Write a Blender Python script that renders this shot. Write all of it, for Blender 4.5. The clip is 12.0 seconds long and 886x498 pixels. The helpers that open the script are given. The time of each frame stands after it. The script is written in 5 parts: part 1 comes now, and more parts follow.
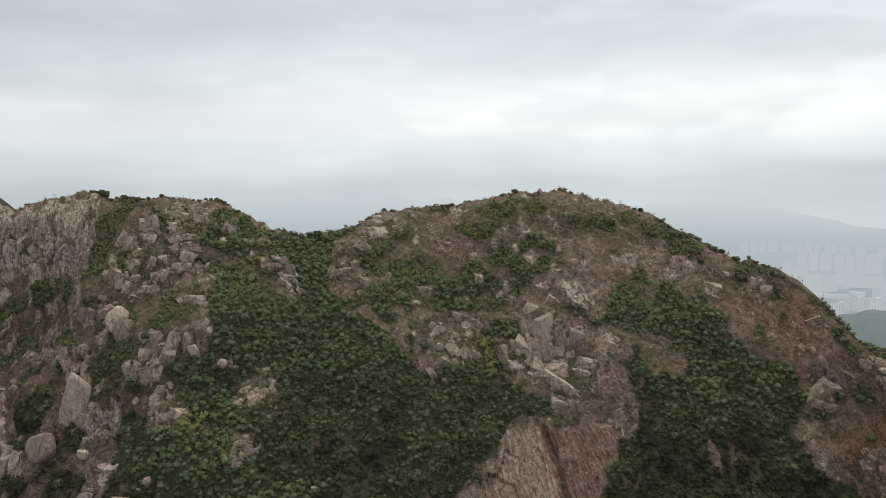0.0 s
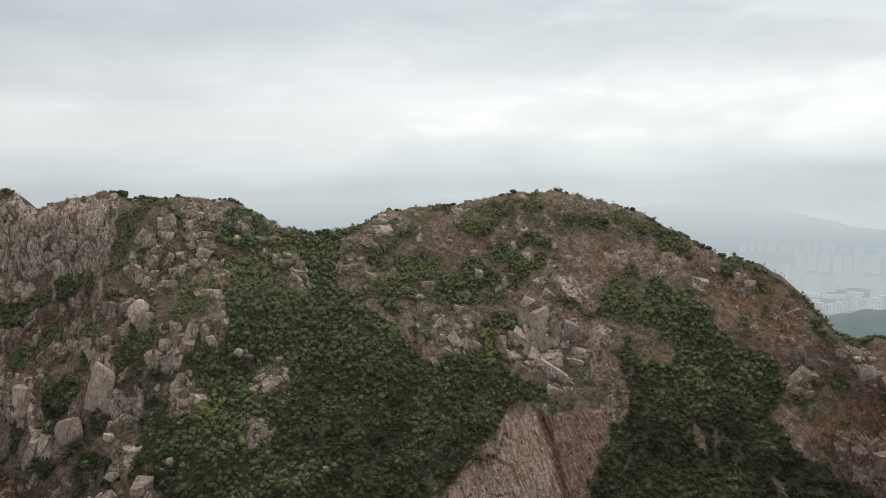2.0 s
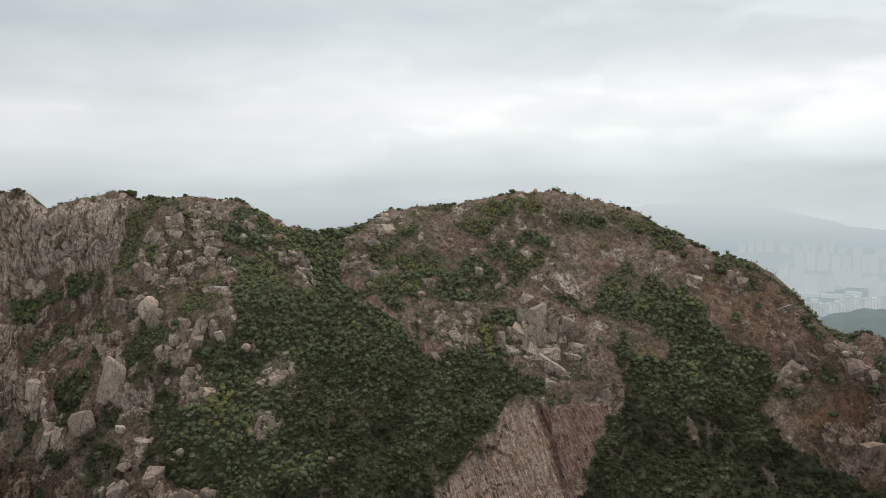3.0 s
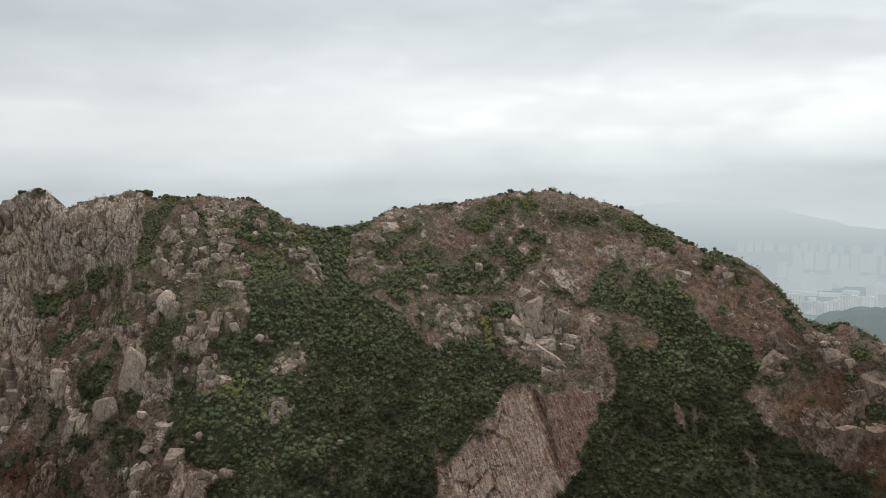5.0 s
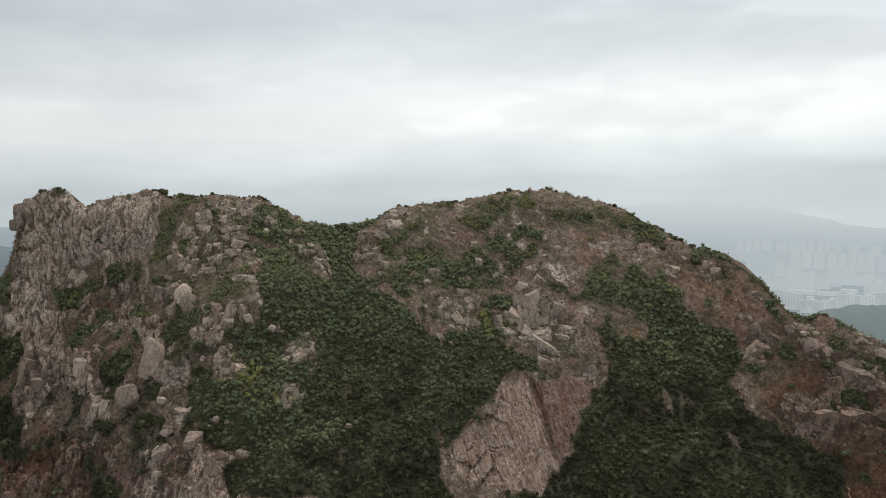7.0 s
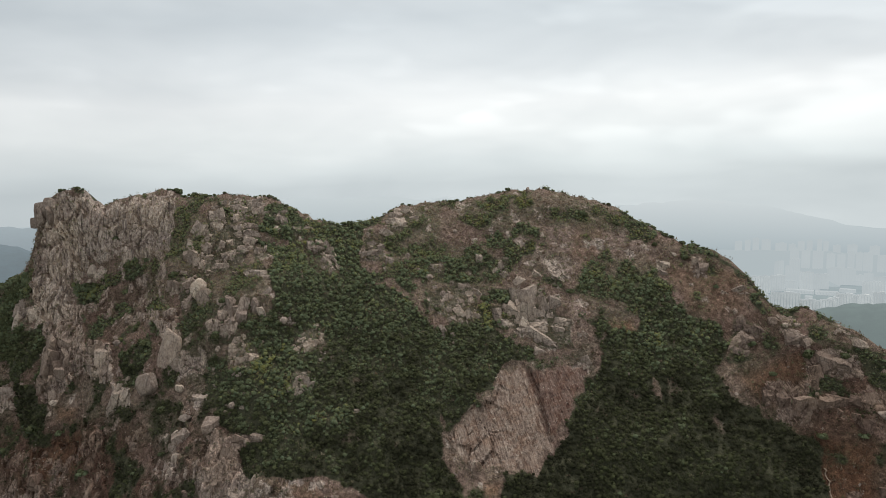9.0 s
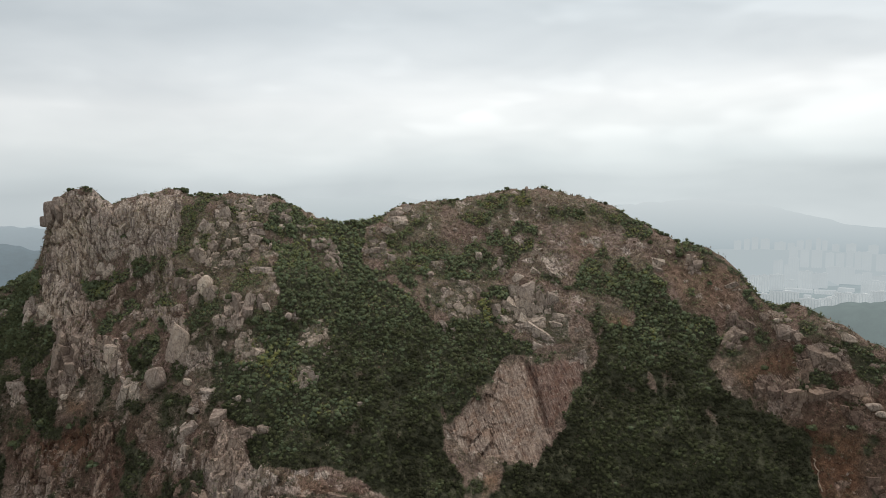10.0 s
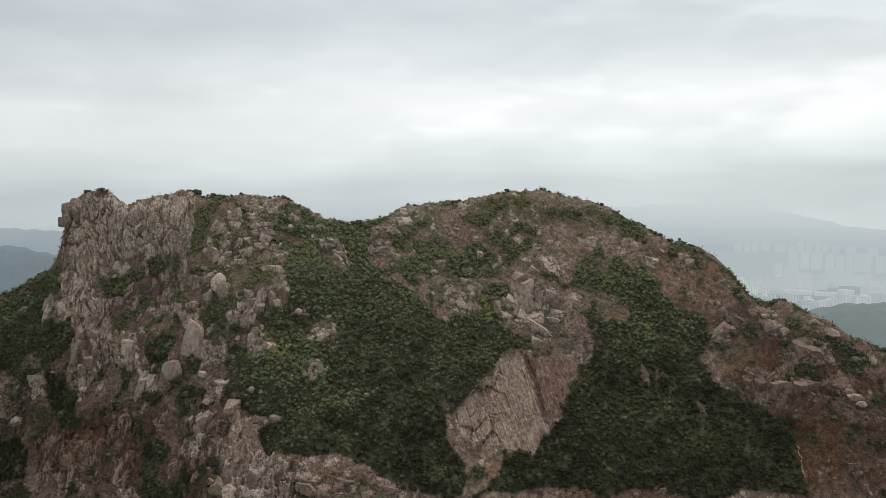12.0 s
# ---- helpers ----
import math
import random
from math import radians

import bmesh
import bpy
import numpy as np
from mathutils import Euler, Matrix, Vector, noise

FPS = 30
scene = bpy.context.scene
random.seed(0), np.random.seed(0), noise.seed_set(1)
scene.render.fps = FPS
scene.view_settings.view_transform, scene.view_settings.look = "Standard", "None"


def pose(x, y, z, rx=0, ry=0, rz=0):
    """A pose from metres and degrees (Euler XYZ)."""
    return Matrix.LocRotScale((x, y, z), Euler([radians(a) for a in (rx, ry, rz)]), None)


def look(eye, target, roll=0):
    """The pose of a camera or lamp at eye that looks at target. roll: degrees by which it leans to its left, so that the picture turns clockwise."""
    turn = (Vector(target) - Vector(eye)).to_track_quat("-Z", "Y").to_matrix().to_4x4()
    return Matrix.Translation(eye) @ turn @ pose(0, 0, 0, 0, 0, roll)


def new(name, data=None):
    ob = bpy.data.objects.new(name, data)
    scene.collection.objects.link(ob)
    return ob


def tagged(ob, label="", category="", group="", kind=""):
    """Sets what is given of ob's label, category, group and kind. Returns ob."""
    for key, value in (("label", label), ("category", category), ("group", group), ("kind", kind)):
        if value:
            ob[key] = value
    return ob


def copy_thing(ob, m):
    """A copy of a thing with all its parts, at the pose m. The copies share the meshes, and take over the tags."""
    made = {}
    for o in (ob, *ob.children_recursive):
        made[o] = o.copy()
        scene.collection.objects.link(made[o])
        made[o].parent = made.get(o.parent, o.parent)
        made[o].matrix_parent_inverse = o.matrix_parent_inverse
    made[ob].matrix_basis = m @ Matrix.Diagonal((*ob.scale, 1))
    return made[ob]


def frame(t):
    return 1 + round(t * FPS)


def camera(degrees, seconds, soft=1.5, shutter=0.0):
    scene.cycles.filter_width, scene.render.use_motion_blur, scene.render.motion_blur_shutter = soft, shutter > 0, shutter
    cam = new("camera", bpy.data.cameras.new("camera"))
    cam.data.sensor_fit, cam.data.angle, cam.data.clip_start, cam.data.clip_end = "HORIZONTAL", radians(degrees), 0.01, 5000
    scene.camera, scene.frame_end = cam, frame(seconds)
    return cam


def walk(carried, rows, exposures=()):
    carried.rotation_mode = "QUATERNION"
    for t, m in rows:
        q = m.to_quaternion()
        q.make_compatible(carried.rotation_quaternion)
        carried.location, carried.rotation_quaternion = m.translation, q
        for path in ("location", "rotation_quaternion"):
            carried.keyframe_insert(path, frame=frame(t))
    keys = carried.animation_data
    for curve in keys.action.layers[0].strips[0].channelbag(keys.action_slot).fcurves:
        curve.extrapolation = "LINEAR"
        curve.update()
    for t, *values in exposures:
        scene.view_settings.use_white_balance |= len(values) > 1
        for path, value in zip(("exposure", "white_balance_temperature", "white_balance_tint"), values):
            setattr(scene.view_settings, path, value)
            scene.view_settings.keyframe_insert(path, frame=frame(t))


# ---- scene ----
cam = camera(61.9, 12.0, 0.75)
METRES, EYE, TILT, LEAN, TURN = 100.0, 490.0, -5.1, 0.0, 0.0
ROWS = [
    (0.0, 0.0, 0.0, 0.0, 0.0, 0.0, -0.0),
    (0.5, -0.0024, -0.0398, -0.0043, -0.01, 0.04, -0.02),
    (1.0, -0.0049, -0.0809, -0.0077, -0.02, 0.01, -0.02),
    (1.5, -0.0076, -0.1207, -0.0106, -0.03, 0.0, -0.0),
    (2.0, -0.0095, -0.161, -0.0154, -0.02, 0.06, -0.01),
    (2.5, -0.0125, -0.2018, -0.0186, -0.05, 0.05, -0.01),
    (3.0, -0.0152, -0.2426, -0.022, -0.05, 0.05, -0.01),
    (5.0, -0.024, -0.407, -0.0342, -0.07, 0.01, -0.0),
    (5.5, -0.0259, -0.4493, -0.0398, -0.06, 0.03, 0.0),
    (6.0, -0.0282, -0.4916, -0.0422, -0.06, -0.0, -0.0),
    (6.5, -0.0308, -0.5345, -0.046, -0.07, -0.03, -0.0),
    (7.0, -0.0333, -0.5769, -0.0496, -0.09, -0.04, -0.0),
    (9.0, -0.0412, -0.7495, -0.0655, -0.07, -0.04, -0.01),
    (9.5, -0.0436, -0.7932, -0.07, -0.08, -0.08, -0.01),
    (10.0, -0.0458, -0.8362, -0.0742, -0.09, -0.08, -0.0),
    (10.5, -0.048, -0.8791, -0.0778, -0.09, -0.09, -0.02),
    (11.0, -0.0501, -0.9229, -0.0839, -0.08, -0.08, -0.04),
    (11.5, -0.0514, -0.9627, -0.0876, -0.04, -0.08, -0.04),
    (12.0, -0.0537, -0.9943, -0.0891, 0.0, 0.09, -0.01),
]
walk(cam, [(t, pose(0, 0, EYE, TILT, LEAN, TURN) @ pose(METRES * x, METRES * y, METRES * z, 90 + pitch, roll, yaw)) for t, x, y, z, yaw, pitch, roll in ROWS])

# ---- sky and light ----


class Nodes:
    """Short way to write node trees."""

    def __init__(self, tree):
        self.tree = tree
        tree.nodes.clear()

    def add(self, kind, ins=(), **props):
        node = self.tree.nodes.new(kind)
        for key, value in props.items():
            setattr(node, key, value)
        for key, value in dict(ins).items():
            if isinstance(value, bpy.types.NodeSocket):
                self.tree.links.new(value, node.inputs[key])
            else:
                node.inputs[key].default_value = value
        return node

    def math(self, op, a, b=0.0, c=0.0):
        return self.add("ShaderNodeMath", {0: a, 1: b, 2: c}, operation=op).outputs[0]

    def mix(self, fac, a, b, blend="MIX"):
        return self.add("ShaderNodeMix", {0: fac, 6: a, 7: b}, data_type="RGBA", blend_type=blend).outputs[2]

    def ramp(self, fac, stops, smooth=False):
        node = self.add("ShaderNodeValToRGB", {0: fac})
        ramp = node.color_ramp
        ramp.interpolation = "EASE" if smooth else "LINEAR"
        while len(ramp.elements) < len(stops):
            ramp.elements.new(0.5)
        for el, (at, col) in zip(ramp.elements, stops):
            el.position = at
            el.color = (*col, 1) if len(col) == 3 else col
        return node.outputs[0]

    def noise(self, vector, scale, detail=4.0, rough=0.55, distort=0.0):
        return self.add("ShaderNodeTexNoise", {"Vector": vector, "Scale": scale, "Detail": detail, "Roughness": rough, "Distortion": distort}).outputs[0]

    def scaled(self, vector, by, rot=(0, 0, 0)):
        return self.add("ShaderNodeMapping", {"Vector": vector, "Scale": by, "Rotation": rot}).outputs[0]


SUN_UP, SUN_TURN = 64.0, 20.0
world = bpy.data.worlds.new("overcast_sky")
world.use_nodes = True
scene.world = world
w = Nodes(world.node_tree)
way = w.add("ShaderNodeTexCoord").outputs["Generated"]
xyz = w.add("ShaderNodeSeparateXYZ", {0: way}).outputs
blue = w.add("ShaderNodeTexSky", sky_type="NISHITA", sun_disc=False, sun_elevation=radians(SUN_UP), sun_rotation=radians(SUN_TURN)).outputs[0]
# cloud sheets: long streaks low over the horizon, softer masses above
streaks = w.noise(w.scaled(way, (2.2, 1.2, 11.0)), 2.0, 2.0, 0.45, 0.2)
masses = w.noise(w.scaled(way, (3.0, 2.0, 9.0)), 1.7, 3.0, 0.5, 0.3)
patches = w.noise(w.scaled(way, (5.0, 3.0, 14.0)), 1.3, 2.0, 0.5, 0.2)
height = w.math("ADD", xyz[2], w.math("MULTIPLY", w.math("SUBTRACT", streaks, 0.5), 0.04))
height = w.math("ADD", height, w.math("MULTIPLY", xyz[0], -0.035))
band = w.ramp(height, [(0.0, (0.575, 0.63, 0.65)), (0.022, (0.67, 0.725, 0.74)), (0.065, (0.80, 0.835, 0.84)), (0.105, (0.84, 0.865, 0.87)),
                       (0.15, (0.72, 0.76, 0.78)), (0.21, (0.61, 0.66, 0.69)), (0.32, (0.66, 0.70, 0.72)), (1.0, (0.80, 0.83, 0.84))])
soft = w.ramp(masses, [(0.3, (0.93, 0.935, 0.94)), (0.7, (1.07, 1.065, 1.06))])
clouds = w.mix(1.0, band, soft, "MULTIPLY")
glow = w.ramp(w.math("ADD", patches, w.math("MULTIPLY", xyz[0], 0.25)), [(0.52, (1.0, 1.0, 1.0)), (0.72, (1.12, 1.115, 1.11))], True)
clouds = w.mix(w.ramp(xyz[2], [(0.02, (0, 0, 0)), (0.07, (1, 1, 1))]), clouds, w.mix(1.0, clouds, glow, "MULTIPLY"))
side = w.ramp(w.math("MULTIPLY_ADD", xyz[0], 0.5, 0.5), [(0.24, (0.92, 0.925, 0.93)), (0.42, (1.06, 1.06, 1.06)), (0.6, (1.10, 1.10, 1.095)), (0.78, (1.08, 1.075, 1.07))])
clouds = w.mix(1.0, clouds, side, "MULTIPLY")
sky_mix = w.mix(0.965, w.mix(1.0, blue, (0.09, 0.09, 0.09, 1), "MULTIPLY"), clouds)
back = w.add("ShaderNodeBackground", {"Color": sky_mix, "Strength": 1.0})
w.add("ShaderNodeOutputWorld", {"Surface": back.outputs[0]})

sun_data = bpy.data.lights.new("sun", "SUN")
sun_data.energy, sun_data.angle, sun_data.color = 2.3, radians(14), (1.0, 0.965, 0.91)
sun = new("sun", sun_data)
sun.matrix_world = look((math.sin(radians(SUN_TURN)) * 600, math.cos(radians(SUN_TURN)) * 600, 490 + 600 * math.tan(radians(SUN_UP))), (0, 0, 490))

# ---- materials ----


def material(name, rough=0.9, spec=0.2):
    m = bpy.data.materials.new(name)
    m.use_nodes = True
    n = Nodes(m.node_tree)
    shader = n.add("ShaderNodeBsdfPrincipled", {"Roughness": rough, "Specular IOR Level": spec})
    n.add("ShaderNodeOutputMaterial", {"Surface": shader.outputs[0]})
    return m, n, shader


def attr(n, name):
    return n.add("ShaderNodeAttribute", attribute_name=name).outputs["Fac"]


def bump(n, shader, heights, strength, distance):
    node = n.add("ShaderNodeBump", {"Height": heights, "Strength": strength, "Distance": distance})
    n.tree.links.new(node.outputs[0], shader.inputs["Normal"])


def granite_colour(n, place, random_value=None, streaks=0.75):
    """Weathered granite: grey to pinkish buff, dark lichen streaks running down, pale chips."""
    big = n.noise(place, 0.07, 4.0, 0.6)
    fine = n.noise(place, 0.75, 6.0, 0.7)
    runs = n.noise(n.scaled(place, (1.0, 1.0, 0.09)), 0.62, 5.0, 0.65, 0.6)
    col = n.ramp(big, [(0.3, (0.225, 0.172, 0.15)), (0.5, (0.32, 0.257, 0.213)), (0.7, (0.43, 0.352, 0.28))])
    col = n.mix(n.ramp(fine, [(0.45, (0, 0, 0)), (0.68, (0.6, 0.6, 0.6))]), col, (0.52, 0.46, 0.40, 1))
    col = n.mix(n.ramp(fine, [(0.3, (0.75, 0.75, 0.75)), (0.44, (0, 0, 0))]), col, (0.085, 0.068, 0.06, 1))
    col = n.mix(n.ramp(runs, [(0.5, (0, 0, 0)), (0.62, (0.17 + 0.84 * streaks, 0.17 + 0.84 * streaks, 0.17 + 0.84 * streaks))]), col, (0.115, 0.092, 0.084, 1))
    thin_runs = n.noise(n.scaled(place, (1.0, 1.0, 0.13)), 2.1, 4.0, 0.7, 0.4)
    col = n.mix(n.ramp(thin_runs, [(0.54, (0, 0, 0)), (0.66, (streaks, streaks, streaks))]), col, (0.085, 0.068, 0.062, 1))
    col = n.mix(n.ramp(thin_runs, [(0.32, (streaks * 0.7, streaks * 0.7, streaks * 0.7)), (0.44, (0, 0, 0))]), col, (0.5, 0.43, 0.37, 1))
    # upright joints, thin and dark
    bent = n.add("ShaderNodeVectorMath", {0: n.scaled(place, (1.0, 1.0, 0.42), (0.0, 0.25, 0.0)), 1: n.add("ShaderNodeTexNoise", {"Vector": place, "Scale": 0.35, "Detail": 3.0}).outputs["Color"]}, operation="ADD").outputs[0]
    for size, thin, dark in ((0.2, 0.022, 0.75), (0.55, 0.035, 0.5)):
        joint = n.add("ShaderNodeTexVoronoi", {"Vector": bent, "Scale": size, "Randomness": 0.9}, feature="DISTANCE_TO_EDGE").outputs["Distance"]
        col = n.mix(n.ramp(joint, [(0.0, (dark, dark, dark)), (thin, (0, 0, 0))]), col, (0.06, 0.048, 0.042, 1))
    if random_value is not None:
        col = n.mix(1.0, col, n.ramp(random_value, [(0.0, (0.68, 0.65, 0.64)), (1.0, (1.2, 1.17, 1.14))]), "MULTIPLY")
    return col, fine, runs


def make_ground():
    m, n, shader = material("hillside", 0.95, 0.1)
    place = n.add("ShaderNodeNewGeometry").outputs["Position"]
    rock_col, fine, runs = granite_colour(n, place)
    rock_col = n.mix(1.0, rock_col, (1.2, 1.17, 1.16, 1), "MULTIPLY")
    rock_col = n.mix(attr(n, "buff"), rock_col, n.mix(1.0, rock_col, (1.2, 1.18, 1.15, 1), "MULTIPLY"))
    grit = n.ramp(n.noise(place, 1.7, 3.0, 0.6), [(0.3, (0.74, 0.72, 0.7)), (0.5, (1.0, 1.0, 1.0)), (0.7, (1.28, 1.28, 1.28))])
    tuft = n.noise(place, 0.6, 7.0, 0.75)
    wide = n.noise(place, 0.045, 4.0, 0.6)
    soil = n.ramp(tuft, [(0.3, (0.06, 0.038, 0.029)), (0.45, (0.135, 0.09, 0.068)), (0.6, (0.215, 0.152, 0.115)), (0.75, (0.36, 0.28, 0.22))])
    soil = n.mix(n.ramp(wide, [(0.42, (0, 0, 0)), (0.62, (0.7, 0.7, 0.7))]), soil, n.ramp(tuft, [(0.3, (0.055, 0.045, 0.034)), (0.55, (0.155, 0.125, 0.085)), (0.75, (0.33, 0.27, 0.19))]))
    soil = n.mix(n.math("MULTIPLY", attr(n, "dry"), 0.75), soil, n.ramp(tuft, [(0.3, (0.09, 0.05, 0.03)), (0.7, (0.24, 0.142, 0.078))]))
    soil = n.mix(n.math("MULTIPLY", attr(n, "pale"), 0.55), soil, n.ramp(tuft, [(0.3, (0.13, 0.092, 0.078)), (0.45, (0.28, 0.21, 0.175)), (0.6, (0.46, 0.355, 0.295)), (0.75, (0.64, 0.53, 0.44))]))
    olive = n.ramp(tuft, [(0.3, (0.055, 0.05, 0.036)), (0.55, (0.15, 0.138, 0.09)), (0.75, (0.30, 0.255, 0.175))])
    soil = n.mix(n.math("MULTIPLY", attr(n, "scrub"), 0.8), soil, olive)
    speck = n.ramp(n.noise(place, 3.4, 2.0, 0.6), [(0.32, (0.55, 0.55, 0.52)), (0.48, (1.0, 1.0, 1.0)), (0.66, (1.5, 1.46, 1.4))])
    soil = n.mix(1.0, n.mix(1.0, soil, speck, "MULTIPLY"), (1.0, 1.01, 1.1, 1), "MULTIPLY")
    under = n.ramp(tuft, [(0.35, (0.03, 0.032, 0.02)), (0.7, (0.09, 0.085, 0.052))])
    edge = n.math("ADD", n.math("MULTIPLY", n.math("SUBTRACT", fine, 0.5), 1.3), attr(n, "rock"))
    col = n.mix(n.ramp(edge, [(0.3, (0, 0, 0)), (0.6, (1, 1, 1))]), soil, rock_col)
    # the bare slab: reddish brown granite with dark seams along its fall line
    east = n.add("ShaderNodeSeparateXYZ", {0: place}).outputs
    across = n.math("MULTIPLY_ADD", east[2], 0.36, east[0])
    along = n.add("ShaderNodeCombineXYZ", {0: across, 1: 0.0, 2: n.math("MULTIPLY", east[2], 0.17)}).outputs[0]
    seam = n.math("MULTIPLY_ADD", n.math("SUBTRACT", n.noise(place, 0.5, 6.0, 0.75), 0.5), 0.55, n.noise(along, 1.25, 8.0, 0.8, 0.5))
    slab = n.ramp(seam, [(0.36, (0.062, 0.043, 0.036)), (0.45, (0.165, 0.118, 0.095)), (0.54, (0.255, 0.192, 0.154)), (0.66, (0.36, 0.29, 0.238))])
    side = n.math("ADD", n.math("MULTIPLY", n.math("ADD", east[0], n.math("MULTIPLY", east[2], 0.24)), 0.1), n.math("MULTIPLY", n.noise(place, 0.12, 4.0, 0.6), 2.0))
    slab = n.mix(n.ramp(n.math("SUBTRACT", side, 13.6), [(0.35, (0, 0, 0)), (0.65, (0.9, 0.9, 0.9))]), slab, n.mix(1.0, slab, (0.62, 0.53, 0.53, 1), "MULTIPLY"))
    chips = n.noise(place, 0.6, 5.0, 0.7)
    slab = n.mix(n.ramp(chips, [(0.33, (0.85, 0.85, 0.85)), (0.45, (0, 0, 0))]), slab, (0.09, 0.065, 0.055, 1))
    slab = n.mix(n.ramp(n.noise(place, 0.22, 5.0, 0.65, 0.6), [(0.46, (0, 0, 0)), (0.6, (0.9, 0.9, 0.9))]), slab, n.mix(1.0, slab, (0.86, 0.75, 0.69, 1), "MULTIPLY"))
    slab = n.mix(n.ramp(n.noise(place, 1.1, 5.0, 0.7, 0.4), [(0.58, (0, 0, 0)), (0.7, (0.7, 0.7, 0.7))]), slab, (0.5, 0.43, 0.36, 1))
    # dark reddish ground; dimmer light low on the slope is painted in too
    col = n.mix(n.math("MULTIPLY", attr(n, "dim_red"), 0.95), col, n.mix(1.0, col, (0.51, 0.42, 0.38, 1), "MULTIPLY"))
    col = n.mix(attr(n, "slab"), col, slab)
    col = n.mix(n.ramp(n.math("ADD", attr(n, "green"), n.math("MULTIPLY", n.math("SUBTRACT", tuft, 0.5), 0.6)), [(0.35, (0, 0, 0)), (0.6, (1, 1, 1))]), col, under)
    col = n.mix(1.0, col, grit, "MULTIPLY")
    n.tree.links.new(col, shader.inputs["Base Color"])
    bump(n, shader, n.math("ADD", n.math("MULTIPLY", tuft, 0.6), n.math("MULTIPLY", runs, 0.6)), 1.0, 0.9)
    return m


def make_rock(name, single):
    """Loose granite; each rock, or each stone of a joined heap, has its own shade."""
    m, n, shader = material(name, 0.9, 0.15)
    geometry = n.add("ShaderNodeNewGeometry").outputs
    rnd = n.add("ShaderNodeObjectInfo").outputs["Random"] if single else geometry["Random Per Island"]
    col, fine, runs = granite_colour(n, geometry["Position"], rnd, 0.2)
    # loose rocks take the same reddish dimming as the ground
    rock_dim_red = n.add("ShaderNodeAttribute", attribute_name="rock_dim_red", attribute_type="OBJECT").outputs["Fac"]
    col = n.mix(rock_dim_red, col, n.mix(1.0, col, (0.51, 0.42, 0.38, 1), "MULTIPLY"))
    paler = n.add("ShaderNodeAttribute", attribute_name="buff", attribute_type="OBJECT").outputs["Fac"]
    col = n.mix(paler, col, n.mix(1.0, col, (1.2, 1.18, 1.15, 1), "MULTIPLY"))
    grit = n.ramp(n.noise(geometry["Position"], 1.9, 5.0, 0.7), [(0.3, (0.72, 0.7, 0.68)), (0.48, (1.0, 1.0, 1.0)), (0.68, (1.2, 1.2, 1.2))])
    col = n.mix(1.0, col, grit, "MULTIPLY")
    n.tree.links.new(col, shader.inputs["Base Color"])
    bump(n, shader, n.math("ADD", n.math("MULTIPLY", n.noise(geometry["Position"], 1.3, 6.0, 0.7), 0.8), runs), 1.0, 0.6)
    return m


def make_leaf(name, dark, mid, bright, dry):
    """Thin leaves: part of the light goes through them. The tone runs from dark through green to dry."""
    m, n, shader = material(name, 0.85, 0.04)
    island = n.add("ShaderNodeNewGeometry").outputs["Random Per Island"]
    tone = n.math("ADD", n.math("MULTIPLY", attr(n, "tone"), 0.8), n.math("MULTIPLY", island, 0.2))
    col = n.ramp(tone, [(0.1, dark), (0.42, mid), (0.68, bright), (0.95, dry)])
    n.tree.links.new(col, shader.inputs["Base Color"])
    thin = n.add("ShaderNodeBsdfTranslucent", {"Color": n.mix(1.0, col, (1.15, 1.2, 0.98, 1), "MULTIPLY")})
    both = n.add("ShaderNodeMixShader", {0: 0.25, 1: shader.outputs[0], 2: thin.outputs[0]})
    n.add("ShaderNodeOutputMaterial", {"Surface": both.outputs[0]}, is_active_output=True)
    return m


def make_plain(name, colour, rough=0.9, amount=0.25, scale=0.6):
    m, n, shader = material(name, rough)
    place = n.add("ShaderNodeNewGeometry").outputs["Position"]
    f = n.noise(place, scale, 4.0, 0.6)
    lo, hi = [c * (1 - amount) for c in colour], [min(1, c * (1 + amount)) for c in colour]
    n.tree.links.new(n.ramp(f, [(0.3, lo), (0.7, hi)]), shader.inputs["Base Color"])
    return m


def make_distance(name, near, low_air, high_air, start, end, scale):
    """Far country seen through kilometres of wet air: the haze is a glow put into the material, stronger with distance,
    paler higher up.
    """
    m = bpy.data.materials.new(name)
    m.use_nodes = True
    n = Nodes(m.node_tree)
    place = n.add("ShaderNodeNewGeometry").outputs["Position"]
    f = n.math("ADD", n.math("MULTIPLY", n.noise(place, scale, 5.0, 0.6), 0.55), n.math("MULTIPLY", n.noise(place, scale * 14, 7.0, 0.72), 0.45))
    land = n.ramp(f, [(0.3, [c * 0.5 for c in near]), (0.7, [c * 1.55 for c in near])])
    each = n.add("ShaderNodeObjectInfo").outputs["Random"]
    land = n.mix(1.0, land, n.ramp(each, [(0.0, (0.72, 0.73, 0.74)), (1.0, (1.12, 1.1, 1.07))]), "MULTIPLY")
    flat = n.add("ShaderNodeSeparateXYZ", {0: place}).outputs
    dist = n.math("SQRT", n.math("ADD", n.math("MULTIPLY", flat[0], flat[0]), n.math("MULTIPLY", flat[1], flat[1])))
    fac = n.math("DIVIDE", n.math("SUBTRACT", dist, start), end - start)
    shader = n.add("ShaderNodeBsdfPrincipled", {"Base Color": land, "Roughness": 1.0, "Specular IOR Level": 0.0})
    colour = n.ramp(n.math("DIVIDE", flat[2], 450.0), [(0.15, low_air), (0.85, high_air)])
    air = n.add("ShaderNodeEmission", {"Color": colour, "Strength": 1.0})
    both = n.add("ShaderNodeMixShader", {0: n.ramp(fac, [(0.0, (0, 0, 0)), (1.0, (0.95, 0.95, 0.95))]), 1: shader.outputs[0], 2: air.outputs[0]})
